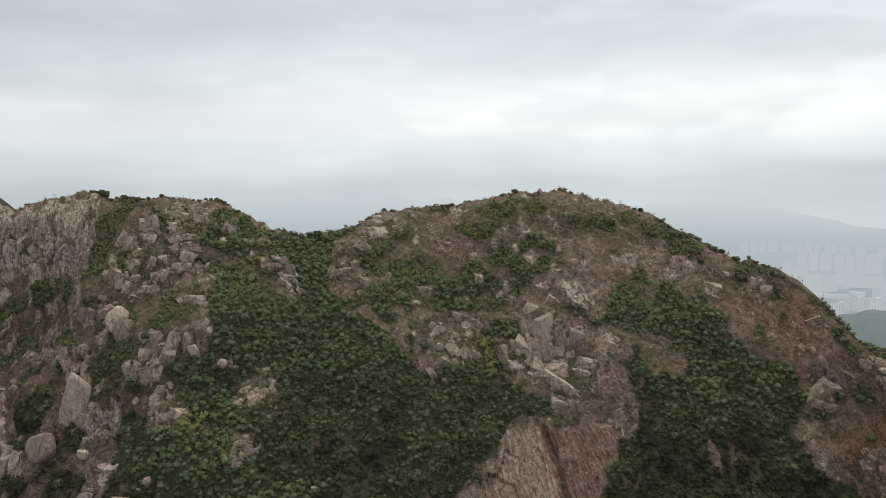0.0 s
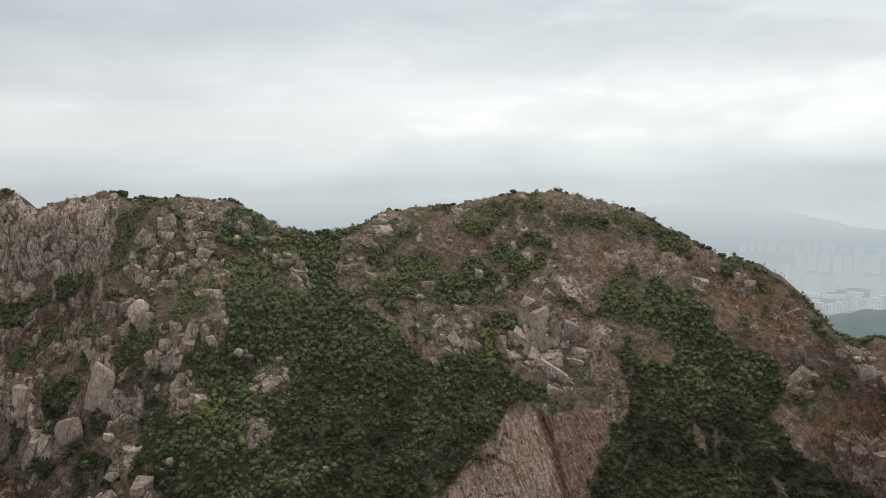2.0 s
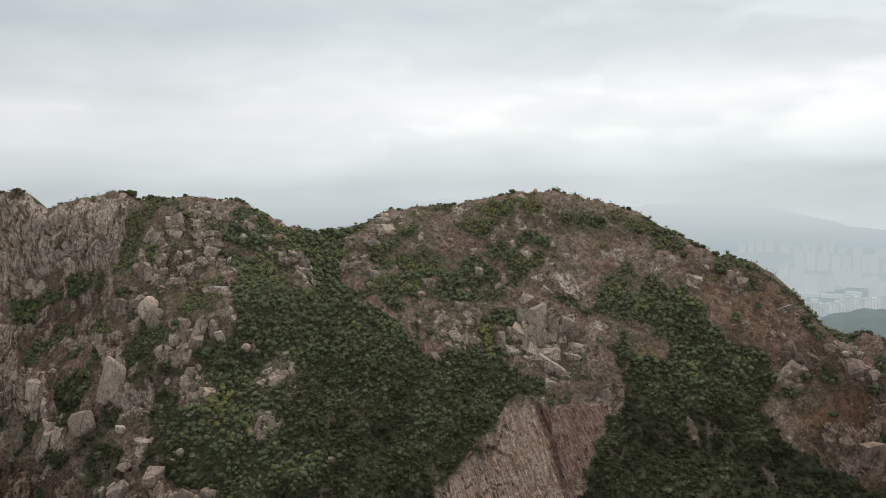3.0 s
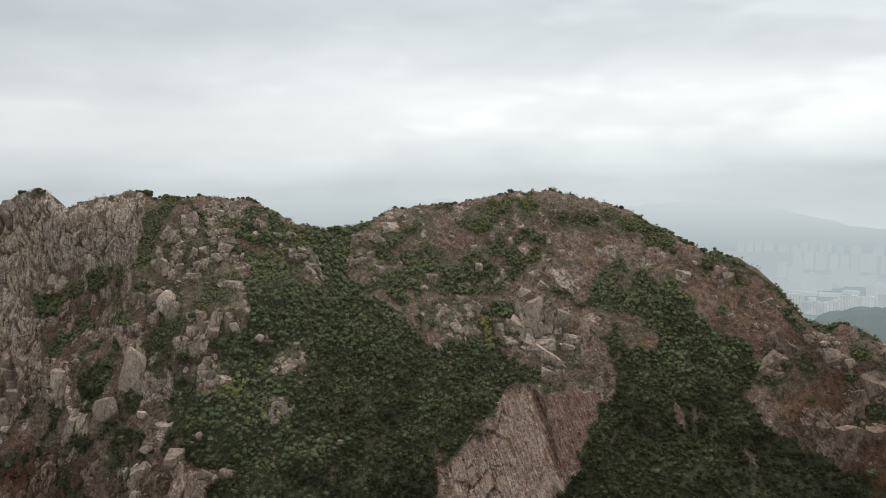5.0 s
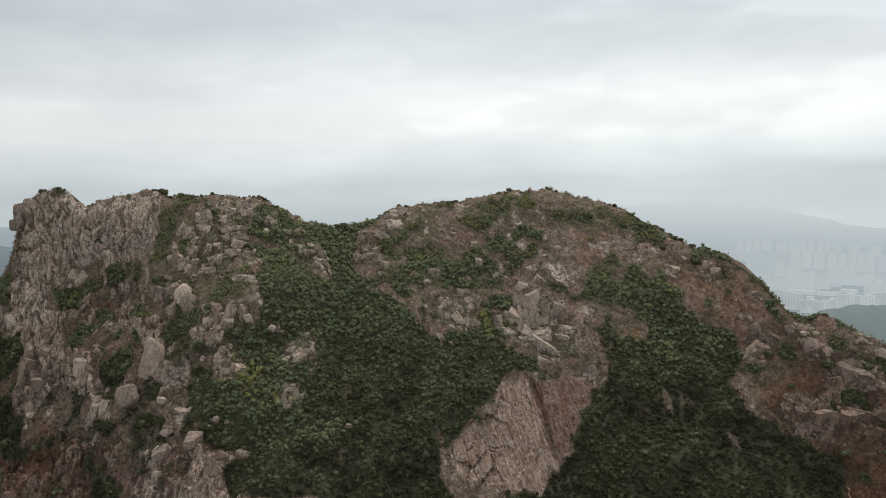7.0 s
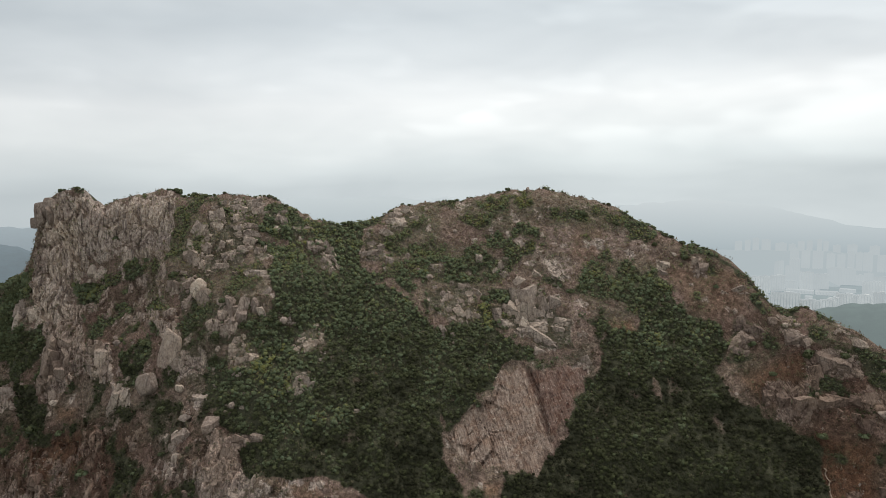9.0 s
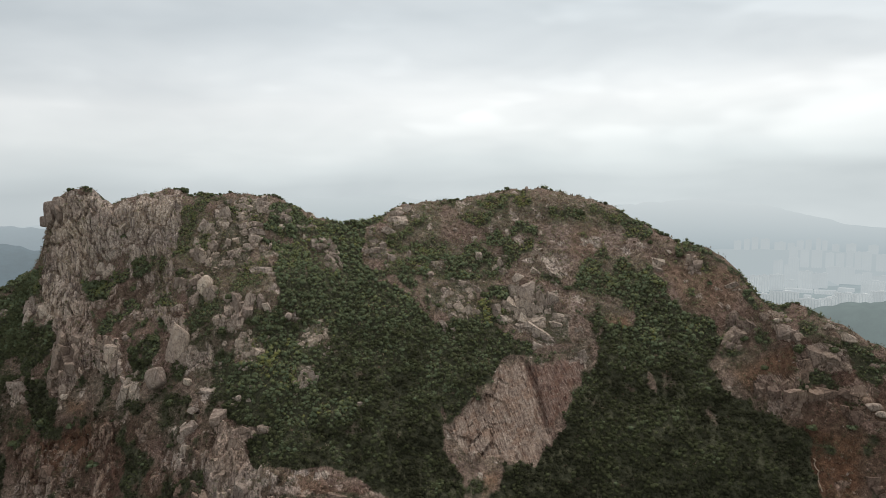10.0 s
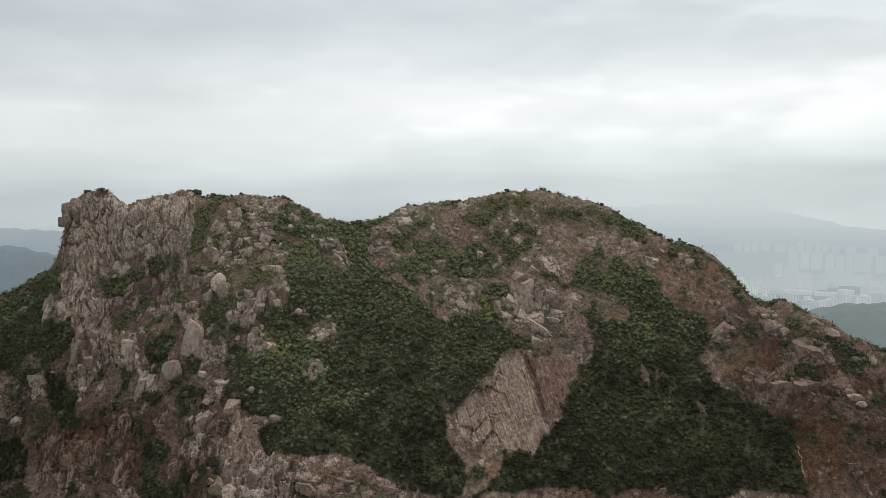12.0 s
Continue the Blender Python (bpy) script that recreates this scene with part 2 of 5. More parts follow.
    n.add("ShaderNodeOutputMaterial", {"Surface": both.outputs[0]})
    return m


HILLSIDE, GRANITE, RUBBLE = make_ground(), make_rock("granite", True), make_rock("loose_granite", False)
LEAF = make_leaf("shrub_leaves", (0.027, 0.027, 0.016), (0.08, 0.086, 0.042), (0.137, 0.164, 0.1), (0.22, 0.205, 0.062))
SCRUB = make_leaf("low_scrub", (0.045, 0.046, 0.03), (0.10, 0.098, 0.06), (0.19, 0.165, 0.105), (0.33, 0.25, 0.165))
STRAW = make_leaf("dry_grass", (0.095, 0.062, 0.05), (0.205, 0.145, 0.11), (0.31, 0.235, 0.178), (0.45, 0.375, 0.285))
PATH = make_plain("trodden_earth", (0.22, 0.165, 0.125), 0.95, 0.3, 1.2)
BARK = make_plain("bark", (0.10, 0.08, 0.065))
# colours of the haze glow; the town's walls, glass and roofs carry it too
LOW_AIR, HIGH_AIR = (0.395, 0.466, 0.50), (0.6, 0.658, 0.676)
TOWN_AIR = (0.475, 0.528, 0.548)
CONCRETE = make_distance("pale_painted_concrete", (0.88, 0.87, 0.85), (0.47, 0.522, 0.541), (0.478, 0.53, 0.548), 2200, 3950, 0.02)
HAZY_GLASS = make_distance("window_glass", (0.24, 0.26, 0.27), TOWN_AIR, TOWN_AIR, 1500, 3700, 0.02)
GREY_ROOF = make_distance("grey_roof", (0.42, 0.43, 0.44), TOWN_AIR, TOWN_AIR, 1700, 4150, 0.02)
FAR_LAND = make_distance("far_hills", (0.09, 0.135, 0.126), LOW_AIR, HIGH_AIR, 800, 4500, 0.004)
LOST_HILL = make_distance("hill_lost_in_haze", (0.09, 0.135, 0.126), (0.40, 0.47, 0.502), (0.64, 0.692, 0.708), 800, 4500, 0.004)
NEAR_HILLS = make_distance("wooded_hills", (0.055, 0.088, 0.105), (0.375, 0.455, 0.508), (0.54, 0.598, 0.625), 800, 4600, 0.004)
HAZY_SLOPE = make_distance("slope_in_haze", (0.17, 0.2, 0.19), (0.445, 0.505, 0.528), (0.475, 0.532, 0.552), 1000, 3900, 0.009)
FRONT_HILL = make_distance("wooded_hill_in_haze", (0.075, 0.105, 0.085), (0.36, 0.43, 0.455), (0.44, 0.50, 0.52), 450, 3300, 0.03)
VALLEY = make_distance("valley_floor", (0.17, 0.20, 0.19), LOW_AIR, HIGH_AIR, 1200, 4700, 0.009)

# ---- noise on arrays ----


def hashed(*cells, seed=0):
    v = np.zeros(np.shape(cells[0]), dtype=np.uint64) + np.uint64(seed * 7919 + 17)
    for c in cells:
        v = (v ^ (np.asarray(c).astype(np.int64).astype(np.uint64) * np.uint64(0x9E3779B1))) * np.uint64(0x85EBCA77C2B2AE63)
        v ^= v >> np.uint64(29)
    return (v & np.uint64(0xFFFFFF)).astype(float) / 0xFFFFFF


def smooth_noise(a, b, c, seed=0):
    """Value noise from 0 to 1."""
    ia, ib, ic = np.floor(a), np.floor(b), np.floor(c)
    fa, fb, fc = [f * f * (3 - 2 * f) for f in (a - ia, b - ib, c - ic)]
    total = 0
    for i in (0, 1):
        for j in (0, 1):
            for k in (0, 1):
                weight = (fa if i else 1 - fa) * (fb if j else 1 - fb) * (fc if k else 1 - fc)
                total = total + weight * hashed(ia + i, ib + j, ic + k, seed=seed)
    return total


def fractal(a, b, c, octaves=4, seed=0, rough=0.5):
    total, amp, norm = 0, 1.0, 0
    for o in range(octaves):
        f = 2.0 ** o
        total = total + amp * smooth_noise(a * f + 13.7 * o, b * f + 5.1 * o, c * f, seed + o)
        norm += amp
        amp *= rough
    return total / norm


def blocks(u, v, seed=0):
    """Cells of broken rock: each cell's own random number, and the distance to its joint."""
    iu, iv = np.floor(u), np.floor(v)
    best = np.full(np.shape(u), 9.0)
    second, number = best.copy(), best.copy()
    for i in (-1, 0, 1):
        for j in (-1, 0, 1):
            cu, cv = iu + i, iv + j
            du, dv = cu + hashed(cu, cv, seed=seed) - u, cv + hashed(cu, cv, seed=seed + 1) - v
            d = np.maximum(np.abs(du), np.abs(dv)) * 0.6 + np.hypot(du, dv) * 0.4
            closer = d < best
            second = np.where(closer, best, np.minimum(second, d))
            number = np.where(closer, hashed(cu, cv, seed=seed + 2), number)
            best = np.where(closer, d, best)
    return number, second - best


# ---- the mountain: crest line and face ----
CREST_WEST = [(-254.9, 427.5), (-240, 434.2), (-225.7, 442.7), (-222, 450.7), (-220.6, 457), (-219.6, 463), (-218.6, 469), (-216.8, 476.5), (-214.2, 481.5), (-210.5, 485.2), (-199.5, 487.2), (-192, 485.8), (-186.1, 481.5), (-179.3, 478.1), (-173.5, 480.4), (-165, 482.6), (-155.3, 485.1), (-147.2, 486.5), (-140.3, 486.2), (-135.6, 482.9), (-123.5, 484), (-111.3, 484.3), (-98.8, 483.3), (-91.1, 482.2), (-84.2, 479.2), (-76, 476.4), (-68.1, 472.2), (-58, 469.2), (-49.2, 469.1)]
CREST_EAST = [(-41.8, 471.3), (-34.4, 474), (-25.4, 478.2), (-12.9, 479.8), (-0.4, 480), (9, 481.6), (20.1, 484.4), (31, 485.8), (40.4, 486.7), (51.3, 487), (62, 484.2), (74.1, 480.9), (86, 477.7), (91.1, 472.9), (98.9, 468.3), (106.5, 464.2), (113.7, 460.3), (120.2, 459.6), (126, 458.2), (130.6, 453.4), (134.7, 447.7), (137.1, 441.8), (139.8, 437), (142.7, 436.1), (151.1, 436.6), (157.4, 434.3), (163.7, 430), (169.9, 425.2), (176.7, 422.4), (181.5, 420.2)]
crest = np.array([(-900, 150), (-560, 290), (-400, 370), (-320, 405)] + CREST_WEST + CREST_EAST + [(215, 408), (260, 388), (360, 330), (500, 240), (800, 120)])
LINE_X = np.linspace(-240, 180, 15)
LINE_HIGH = np.array([334, 321, 310, 302, 303, 305, 314, 320, 316, 309, 309, 313, 308, 293, 274.0])
LINE_MID = np.array([314, 304, 292, 275, 259, 247, 247, 256, 261, 262, 262, 261, 255, 235, 217.0])
LINE_LOW = np.array([272, 254, 236, 219, 198, 180, 173, 175, 179, 183, 183, 179, 171, 162, 150.0])


def crest_height(x):
    return np.interp(x, crest[:, 0], crest[:, 1])


def rounded(x, values):
    return (np.interp(x, LINE_X, values) * 2 + np.interp(x - 14, LINE_X, values) + np.interp(x + 14, LINE_X, values)) / 4


def face_depth(x, z):
    """How far north the hill's face stands at x and height z: three contour lines, joined."""
    high, mid, low = rounded(x, LINE_HIGH), rounded(x, LINE_MID), rounded(x, LINE_LOW)
    y = np.where(z > 440, mid + (high - mid) * (z - 440) / 50, mid + (low - mid) * (440 - z) / 75)
    gully = -52 + (468 - z) * 0.11
    y = y + 7.0 * np.exp(-((x - gully) / 13) ** 2) * np.clip((475 - z) / 10, 0, 1) * np.clip((z - 360) / 60, 0, 1)
    y = y - 5.0 * np.exp(-((x + 70) / 9) ** 2 - ((z - 452) / 14) ** 2)
    return y


# patches of cover on the face: x, z, half width, half height, turn, amount
COVER = {"lime": [], "dim_red": [], "buff": []}


def patch(kind, x, z, rx, rz, turn=0, amount=1.0):
    COVER[kind].append((x, z, rx, rz, radians(turn), amount))


AREAS = {"green": [], "scrub": [], "rock": [], "crag": [], "dry": [], "pale": []}


def region(kind, amount, soft, *corners):
    """A stretch of cover with corners in x and z; soft: the width of its edge in metres."""
    AREAS[kind].append((amount, soft, corners))


def inside_by(corners, x, z):
    """Metres by which x, z lies inside a many-sided outline; negative outside."""
    near, odd = np.full(np.shape(x), 1e9), np.zeros(np.shape(x), dtype=bool)
    for (ax, az), (bx, bz) in zip(corners, corners[1:] + corners[:1]):
        ex, ez = bx - ax, bz - az
        s = np.clip(((x - ax) * ex + (z - az) * ez) / max(ex * ex + ez * ez, 1e-6), 0, 1)
        near = np.minimum(near, np.hypot(x - ax - s * ex, z - az - s * ez))
        if abs(ez) > 1e-6:
            odd ^= ((az > z) != (bz > z)) & (x < ax + (z - az) / ez * ex)
    return np.where(odd, near, -near)


# ---- land cover ----
# woods: the gully, the slope under it, the eastern hollow, and strips along the crest
region("green", 1.0, 3.0, (-88.6, 481), (-72.3, 472.3), (-62.2, 469.7), (-47.1, 469.8), (-32.6, 473.7), (-42.1, 466.5), (-43.8, 453.7), (-28.6, 444.5), (-45.4, 441.9), (-65.6, 445.1), (-71.2, 458.2), (-79.6, 466.3), (-93, 466.9), (-91.4, 478.7))
region("green", 1.0, 3.0, (-94.7, 464.6), (-71.2, 458.2), (-66.7, 447.8), (-46, 444.7), (-28.6, 444.5), (-18.6, 437.1), (-7.9, 427.7), (-2.3, 418.5), (-5.1, 402.6), (-2.9, 390.8), (-48.8, 388.1), (-72.9, 392.7), (-87.4, 392.7), (-95.8, 395.6), (-93.6, 400.8), (-100.3, 408.6), (-91.4, 414.3), (-80.2, 418.5), (-79, 428.9), (-77.4, 437.8), (-83.5, 448.9), (-83, 455.7))
region("green", 1.0, 3.0, (-72.9, 393.3), (-2.9, 392), (-4, 384.9), (2.2, 380.2), (6.6, 378.4), (1.6, 367.2), (-15.2, 367.6), (-26.4, 372.9), (-47.1, 379.4), (-61.1, 381.9), (-76.2, 380.7), (-82.4, 387.2))
region("green", 1.0, 3.0, (-7.9, 427.7), (7.2, 428.7), (17.8, 427), (26.8, 422.7), (36.9, 418.4), (34.1, 415.2), (23.4, 413.8), (15, 406.9), (6.1, 402), (4.4, 394.2), (-2.9, 390.8), (-6.2, 402.4))
region("green", 0.9, 3.0, (16.7, 442.6), (28.5, 441.7), (26.2, 431.7), (26.8, 422.7), (17.8, 427), (12.8, 432))
region("green", 0.8, 3.0, (-19.1, 441.7), (-9, 444.4), (-10.7, 434.6), (-7.9, 427.7), (-18.6, 437.1))
region("green", 1.0, 3.0, (58.7, 446.4), (68.8, 449.2), (80.6, 444.1), (88.4, 446.9), (94.6, 449.6), (97.9, 446.8), (106.9, 431.5), (117.5, 428.5), (118.6, 421.8), (113, 411.1), (114.2, 403.8), (119.8, 400.2), (128.7, 395.7), (137.7, 392.8), (135.4, 384.3), (134.9, 375.8), (134.9, 371.1), (87.3, 367.5), (85, 398.2), (81.7, 425.3), (85, 432.4), (70.5, 436.5), (57.6, 441.2))
region("green", 1.0, 3.0, (68.8, 427.2), (81.7, 424.1), (87.3, 398.3), (89.5, 367.4), (7.2, 367.2), (16.7, 373), (19.5, 379.9), (32.4, 379.3), (37.4, 384.8), (43.6, 390.4), (48.1, 397.8), (58.2, 404.7), (61.5, 410), (64.9, 418.5))
region("green", 0.62, 3.0, (-128.9, 483.2), (-114.3, 485), (-92.5, 483), (-86.3, 476.5), (-94.7, 469.2), (-110.4, 473.9), (-120.5, 477.5))
region("green", 0.62, 3.0, (10.6, 481.8), (21.8, 484.4), (31.8, 483.7), (30.7, 467.9), (17.3, 469.3), (13.4, 475.1))
region("green", 0.75, 3.0, (30.7, 472), (47, 468.2), (50.9, 463.9), (46.4, 462.4), (30.2, 464.3))
region("green", 0.7, 3.0, (55.4, 477.7), (67.1, 479.6), (67.1, 472), (59.3, 471.2))
region("green", 0.7, 2, (84.5, 473.8), (93.4, 471.1), (103.5, 465.4), (101.8, 461.4), (91.2, 463.8), (85.6, 467.5))
region("green", 0.9, 2, (116.4, 460.2), (123.1, 458.6), (127.6, 454.2), (134.9, 447.1), (137.7, 439.8), (141, 436.6), (135.4, 441.1), (129.8, 450.7), (122, 455.8), (114.7, 457.1))
region("green", 0.8, 2, (129.8, 440.3), (134.9, 440.7), (133.2, 435.1), (128.7, 435.1))
region("green", 0.72, 2, (142.2, 435.8), (149.4, 437.2), (156.2, 434.5), (161.2, 431.1), (167.4, 423.6), (176.9, 416.6), (173, 405.7), (170.7, 413.1), (165.1, 416.2), (160.6, 419.9), (159.5, 431.1), (150.6, 432.5), (141, 433.1))
region("green", 0.85, 3.0, (132.1, 426.9), (139.9, 430.9), (136, 421.2), (127, 416.4), (111.9, 411.1), (114.7, 417.6), (125.9, 419.4))
region("green", 0.95, 3.0, (-253.6, 428.1), (-233.8, 437.6), (-219, 444.8), (-216, 432.2), (-222.8, 423.9), (-209, 416), (-199.4, 422.3), (-192.2, 410.1), (-203.4, 398.7), (-221.8, 402.6), (-229.8, 394), (-239.2, 390.4))
region("green", 0.9, 3.0, (-211.2, 396.2), (-197.2, 394.2), (-187.1, 386.6), (-182.1, 375.9), (-193.3, 374.2), (-206.2, 384.3))
region("green", 0.9, 3.0, (-227.8, 359.1), (-218.5, 365.2), (-209, 362.6), (-202.8, 349.9), (-220.5, 344.2))
region("green", 0.75, 3.0, (-155.2, 421.4), (-144.6, 427.2), (-135, 420.2), (-132.8, 407), (-142.3, 403.2), (-151.3, 409.6))
region("green", 1.0, 2, (-191, 438.9), (-175.4, 438.7), (-171.4, 431.6), (-184.9, 430.6))
region("green", 0.7, 3.0, (-159.1, 450.7), (-146.8, 450.1), (-149.6, 443.5), (-158, 442.6))
region("green", 0.6, 3.0, (-182.6, 451.1), (-169.8, 450.5), (-171.4, 444.4), (-183.2, 446.1))
region("green", 0.75, 3.0, (-173.1, 422), (-163, 423.2), (-160.8, 416.9), (-168.6, 414.8))
region("green", 0.6, 3.0, (-145.7, 395.9), (-129.4, 396.3), (-129.4, 388.8), (-140.6, 388.2))
region("green", 0.65, 3.0, (-137.3, 378.5), (-124.4, 380.6), (-120.5, 360.9), (-136.7, 357.2), (-136.7, 368.8))
region("green", 0.6, 3.0, (-129.4, 441.6), (-111, 436.8), (-99.8, 445.1), (-82.4, 445.2), (-77.4, 436), (-79, 428.9), (-94.2, 440.2), (-105.4, 438.8), (-104.8, 428.3), (-108.2, 418.7), (-116.6, 424.5))
region("green", 0.7, 3.0, (-109.8, 418.8), (-97, 420.5), (-93, 414.7), (-89.1, 411.7), (-99.8, 406.8), (-107.6, 410))
region("green", 0.8, 3.0, (-91.9, 429), (-77.9, 430.5), (-78.5, 419.2), (-84.1, 417.9))
region("green", 0.55, 3.0, (-135, 482.9), (-123.3, 480.4), (-121.6, 468.2), (-130.6, 474))
region("green", 0.65, 3.0, (-23.6, 453.1), (-3.4, 457.5), (11.1, 462.6), (27.9, 449.1), (17.3, 441.5), (7.8, 445.4), (-6.2, 450.5), (-17.4, 446.8))
region("green", 0.6, 3.0, (-30.3, 467.2), (-13, 473.5), (-9.6, 457.2), (-23.6, 453.1), (-28.6, 457.2))
region("green", 0.6, 3.0, (14.5, 468.3), (25.7, 465.2), (33.5, 455.2), (27.9, 449.1), (19.5, 455.9))
region("green", 0.85, 3.0, (-29.2, 447), (-22.5, 453.3), (-3.4, 455.8), (13.9, 461.2), (29, 449.4), (17.3, 441.5), (-0.6, 443.9), (-9.6, 445), (-9, 427.6), (-18.6, 437.1))
region("green", 0.68, 3.0, (54.8, 441.4), (58.7, 448.7), (72.2, 457.5), (88.4, 454.5), (99.6, 450), (86.2, 432.4), (71, 431), (64.9, 418.5), (50.9, 412.9), (57.6, 424.9))
region("green", 0.6, 2, (43, 446.7), (52.6, 444.4), (54.8, 439), (46.4, 439.7))
region("green", 0.6, 3.0, (71.6, 455.2), (88.4, 452.7), (96.2, 449.9), (86.2, 444), (72.7, 446.6))
region("green", 0.5, 3.0, (-223.5, 407.8), (-206.2, 406.4), (-206.7, 396.3), (-218.8, 396.4))
region("green", 0.5, 3.0, (-109.3, 399.6), (-100.9, 398.9), (-97.5, 386.7), (-104.2, 389.8))
# low olive scrub between the woods and the bare ground
region("scrub", 0.75, 3.0, (-31.4, 473.6), (-13, 479.3), (15, 482.3), (31.8, 482.5), (30.2, 464.9), (17.3, 468.1), (-3.4, 476.7), (-5.1, 462.3), (16.7, 460), (27.9, 449.1), (15.6, 436.6), (-0.6, 443.9), (-17.4, 446.8), (-29.2, 447))
region("scrub", 0.7, 3.0, (72.2, 457.5), (85, 453.8), (99.6, 451.2), (86.2, 432.4), (70.5, 427.2), (54.2, 420.1), (48.6, 414.2), (60.4, 410.1), (66, 427.1), (54.8, 441.4))
region("scrub", 0.7, 3.0, (-137.8, 479.3), (-119.4, 474.3), (-114.9, 449.6), (-127.2, 441.8), (-136.7, 459.9))
region("scrub", 0.6, 3.0, (-128.3, 449.5), (-83.5, 448.3), (-76.2, 428.9), (-102.6, 406.6), (-89.1, 391.4), (-99.2, 386.4), (-114.9, 409.6))
region("scrub", 0.55, 3.0, (-129.4, 396.3), (-117.1, 400.5), (-113.2, 384.7), (-117.7, 378.3))
region("scrub", 0.55, 3.0, (31.8, 483.7), (61.5, 483.6), (85, 475.3), (88.4, 465.5), (58.7, 467.9), (47, 468.2), (30.7, 470.8))
region("scrub", 0.5, 3.0, (-164.2, 392.1), (-141.8, 392.8), (-137.8, 376), (-156.9, 377.4))
region("scrub", 0.6, 3.0, (117.5, 419.8), (137.1, 421.3), (123.7, 412.2), (115.3, 411.2))
region("scrub", 0.6, 3.0, (151.1, 433), (160.6, 425.7), (165.1, 416.2), (157.3, 419.9), (147.8, 424.6))
region("scrub", 0.5, 3.0, (-146.8, 448.9), (-130.6, 446.7), (-128.3, 425.7), (-141.8, 430.5))
region("scrub", 0.5, 3.0, (-239.8, 392.8), (-219.8, 397.5), (-199.4, 370.7), (-228.2, 361.2))
# bare rock: cliffs, buttresses, crags and ledges
region("rock", 1.0, 6, (-216, 475.1), (-208.4, 485.2), (-191, 485.3), (-178.2, 478), (-163.6, 481.5), (-140.6, 486.2), (-135, 476.5), (-135.6, 462.6), (-138.4, 453), (-147.4, 453.7), (-159.7, 453.2), (-170.3, 452.7), (-182.6, 450.5), (-192.2, 437.9), (-181.5, 430.7), (-195, 428.3), (-203.9, 419.6), (-212.3, 430.1), (-218.5, 441.2), (-216.5, 458), (-217, 466.4), (-217.2, 467.7))
region("rock", 0.8, 2, (-222.2, 426.9), (-209, 427.6), (-209, 420.1), (-218.2, 415.5))
region("crag", 0.8, 1.5, (-241.6, 421), (-232.6, 424.3), (-230.2, 418.1), (-239.2, 417.1))
region("rock", 0.95, 2, (-198.9, 431.1), (-183.8, 429.4), (-175.4, 421.9), (-167, 403), (-175.9, 396), (-180.4, 389.4), (-188.8, 388.3), (-193.3, 399.8), (-197.2, 412.2), (-203.4, 417.3))
region("rock", 0.42, 3.0, (-187.1, 444), (-163, 441.7), (-136.2, 451.4), (-128.3, 425.7), (-156.3, 423.4), (-173.1, 422))
region("rock", 0.8, 2, (-172, 417), (-155.2, 416.2), (-150.2, 401.5), (-165.3, 401.1))
region("rock", 0.8, 2, (-150.2, 401.5), (-136.7, 401.9), (-135.6, 393.5), (-147.9, 391.6))
region("rock", 0.85, 2, (-140.1, 431), (-123.8, 433.4), (-117.1, 417.9), (-107, 421.2), (-100.9, 411), (-111, 407.3), (-116, 406.9), (-131.1, 423.4))
region("crag", 0.95, 1.5, (-120.5, 475.2), (-111, 476.3), (-106.5, 470), (-95.3, 471.5), (-94.7, 461.1), (-99.2, 450.8), (-113.2, 447.3), (-119.4, 454.6), (-119.4, 467.3))
region("crag", 0.75, 1.5, (-113.2, 482.7), (-94.7, 481.4), (-93.6, 471.6), (-107, 471.1))
region("crag", 0.8, 1.5, (-87.4, 473.9), (-81.8, 475.9), (-79.6, 469.2), (-85.2, 468.9))
region("rock", 0.8, 2, (-128.3, 457), (-116, 457.9), (-115.4, 451.2), (-124.4, 451.4))
region("crag", 0.9, 1.5, (-133.9, 446.3), (-111.5, 449.6), (-107.6, 436.1), (-115.4, 435), (-118.2, 433.9), (-119.9, 428.9), (-127.2, 441.8))
region("crag", 0.9, 1.5, (-95.8, 450.1), (-84.6, 452.1), (-83, 448.2), (-91.4, 446.8))
region("crag", 0.8, 1.5, (-94.7, 461.1), (-84.6, 460.2), (-84.1, 455.6), (-90.8, 454))
region("crag", 0.95, 1.5, (-105.4, 438.2), (-95.3, 439.6), (-83.5, 436.7), (-81.8, 430.6), (-92.5, 429.7), (-92.5, 421.5), (-104.2, 421.1), (-107, 427.6))
region("crag", 0.9, 1.5, (-94.7, 424), (-87.4, 426.3), (-82.4, 420.3), (-79, 416.7), (-86.3, 412.7), (-94.2, 417))
region("crag", 1.0, 1.5, (-75.1, 466.3), (-65, 464.8), (-57.8, 457), (-52.2, 447.2), (-61.1, 448), (-67.3, 455.2), (-72.9, 461.2))
region("crag", 1.0, 1.5, (-66.7, 424), (-56.6, 429.8), (-53.8, 421.3), (-58.9, 418.6), (-67.3, 419.8))
region("crag", 0.9, 1.5, (-67.8, 412.2), (-58.9, 411.7), (-57.2, 406.2), (-65.6, 406.2))
region("crag", 0.8, 1.5, (-74, 432.7), (-67.3, 432.6), (-67.8, 428.5), (-73.4, 428.6))
region("rock", 0.75, 3.0, (-95.8, 395.6), (-89.7, 392.4), (-75.1, 393.8), (-74.6, 391.1), (-83.5, 388), (-77.4, 379.8), (-70.6, 381.8), (-59.4, 373.5), (-37.6, 372.9), (-24.2, 371.5), (-15.2, 367.6), (-96.4, 365.5), (-99.8, 379), (-99.2, 386.4))
region("crag", 1.0, 1.5, (-65, 373.7), (-37.6, 373.5), (-23.6, 369.6), (-24.2, 368), (-64.5, 368.4))
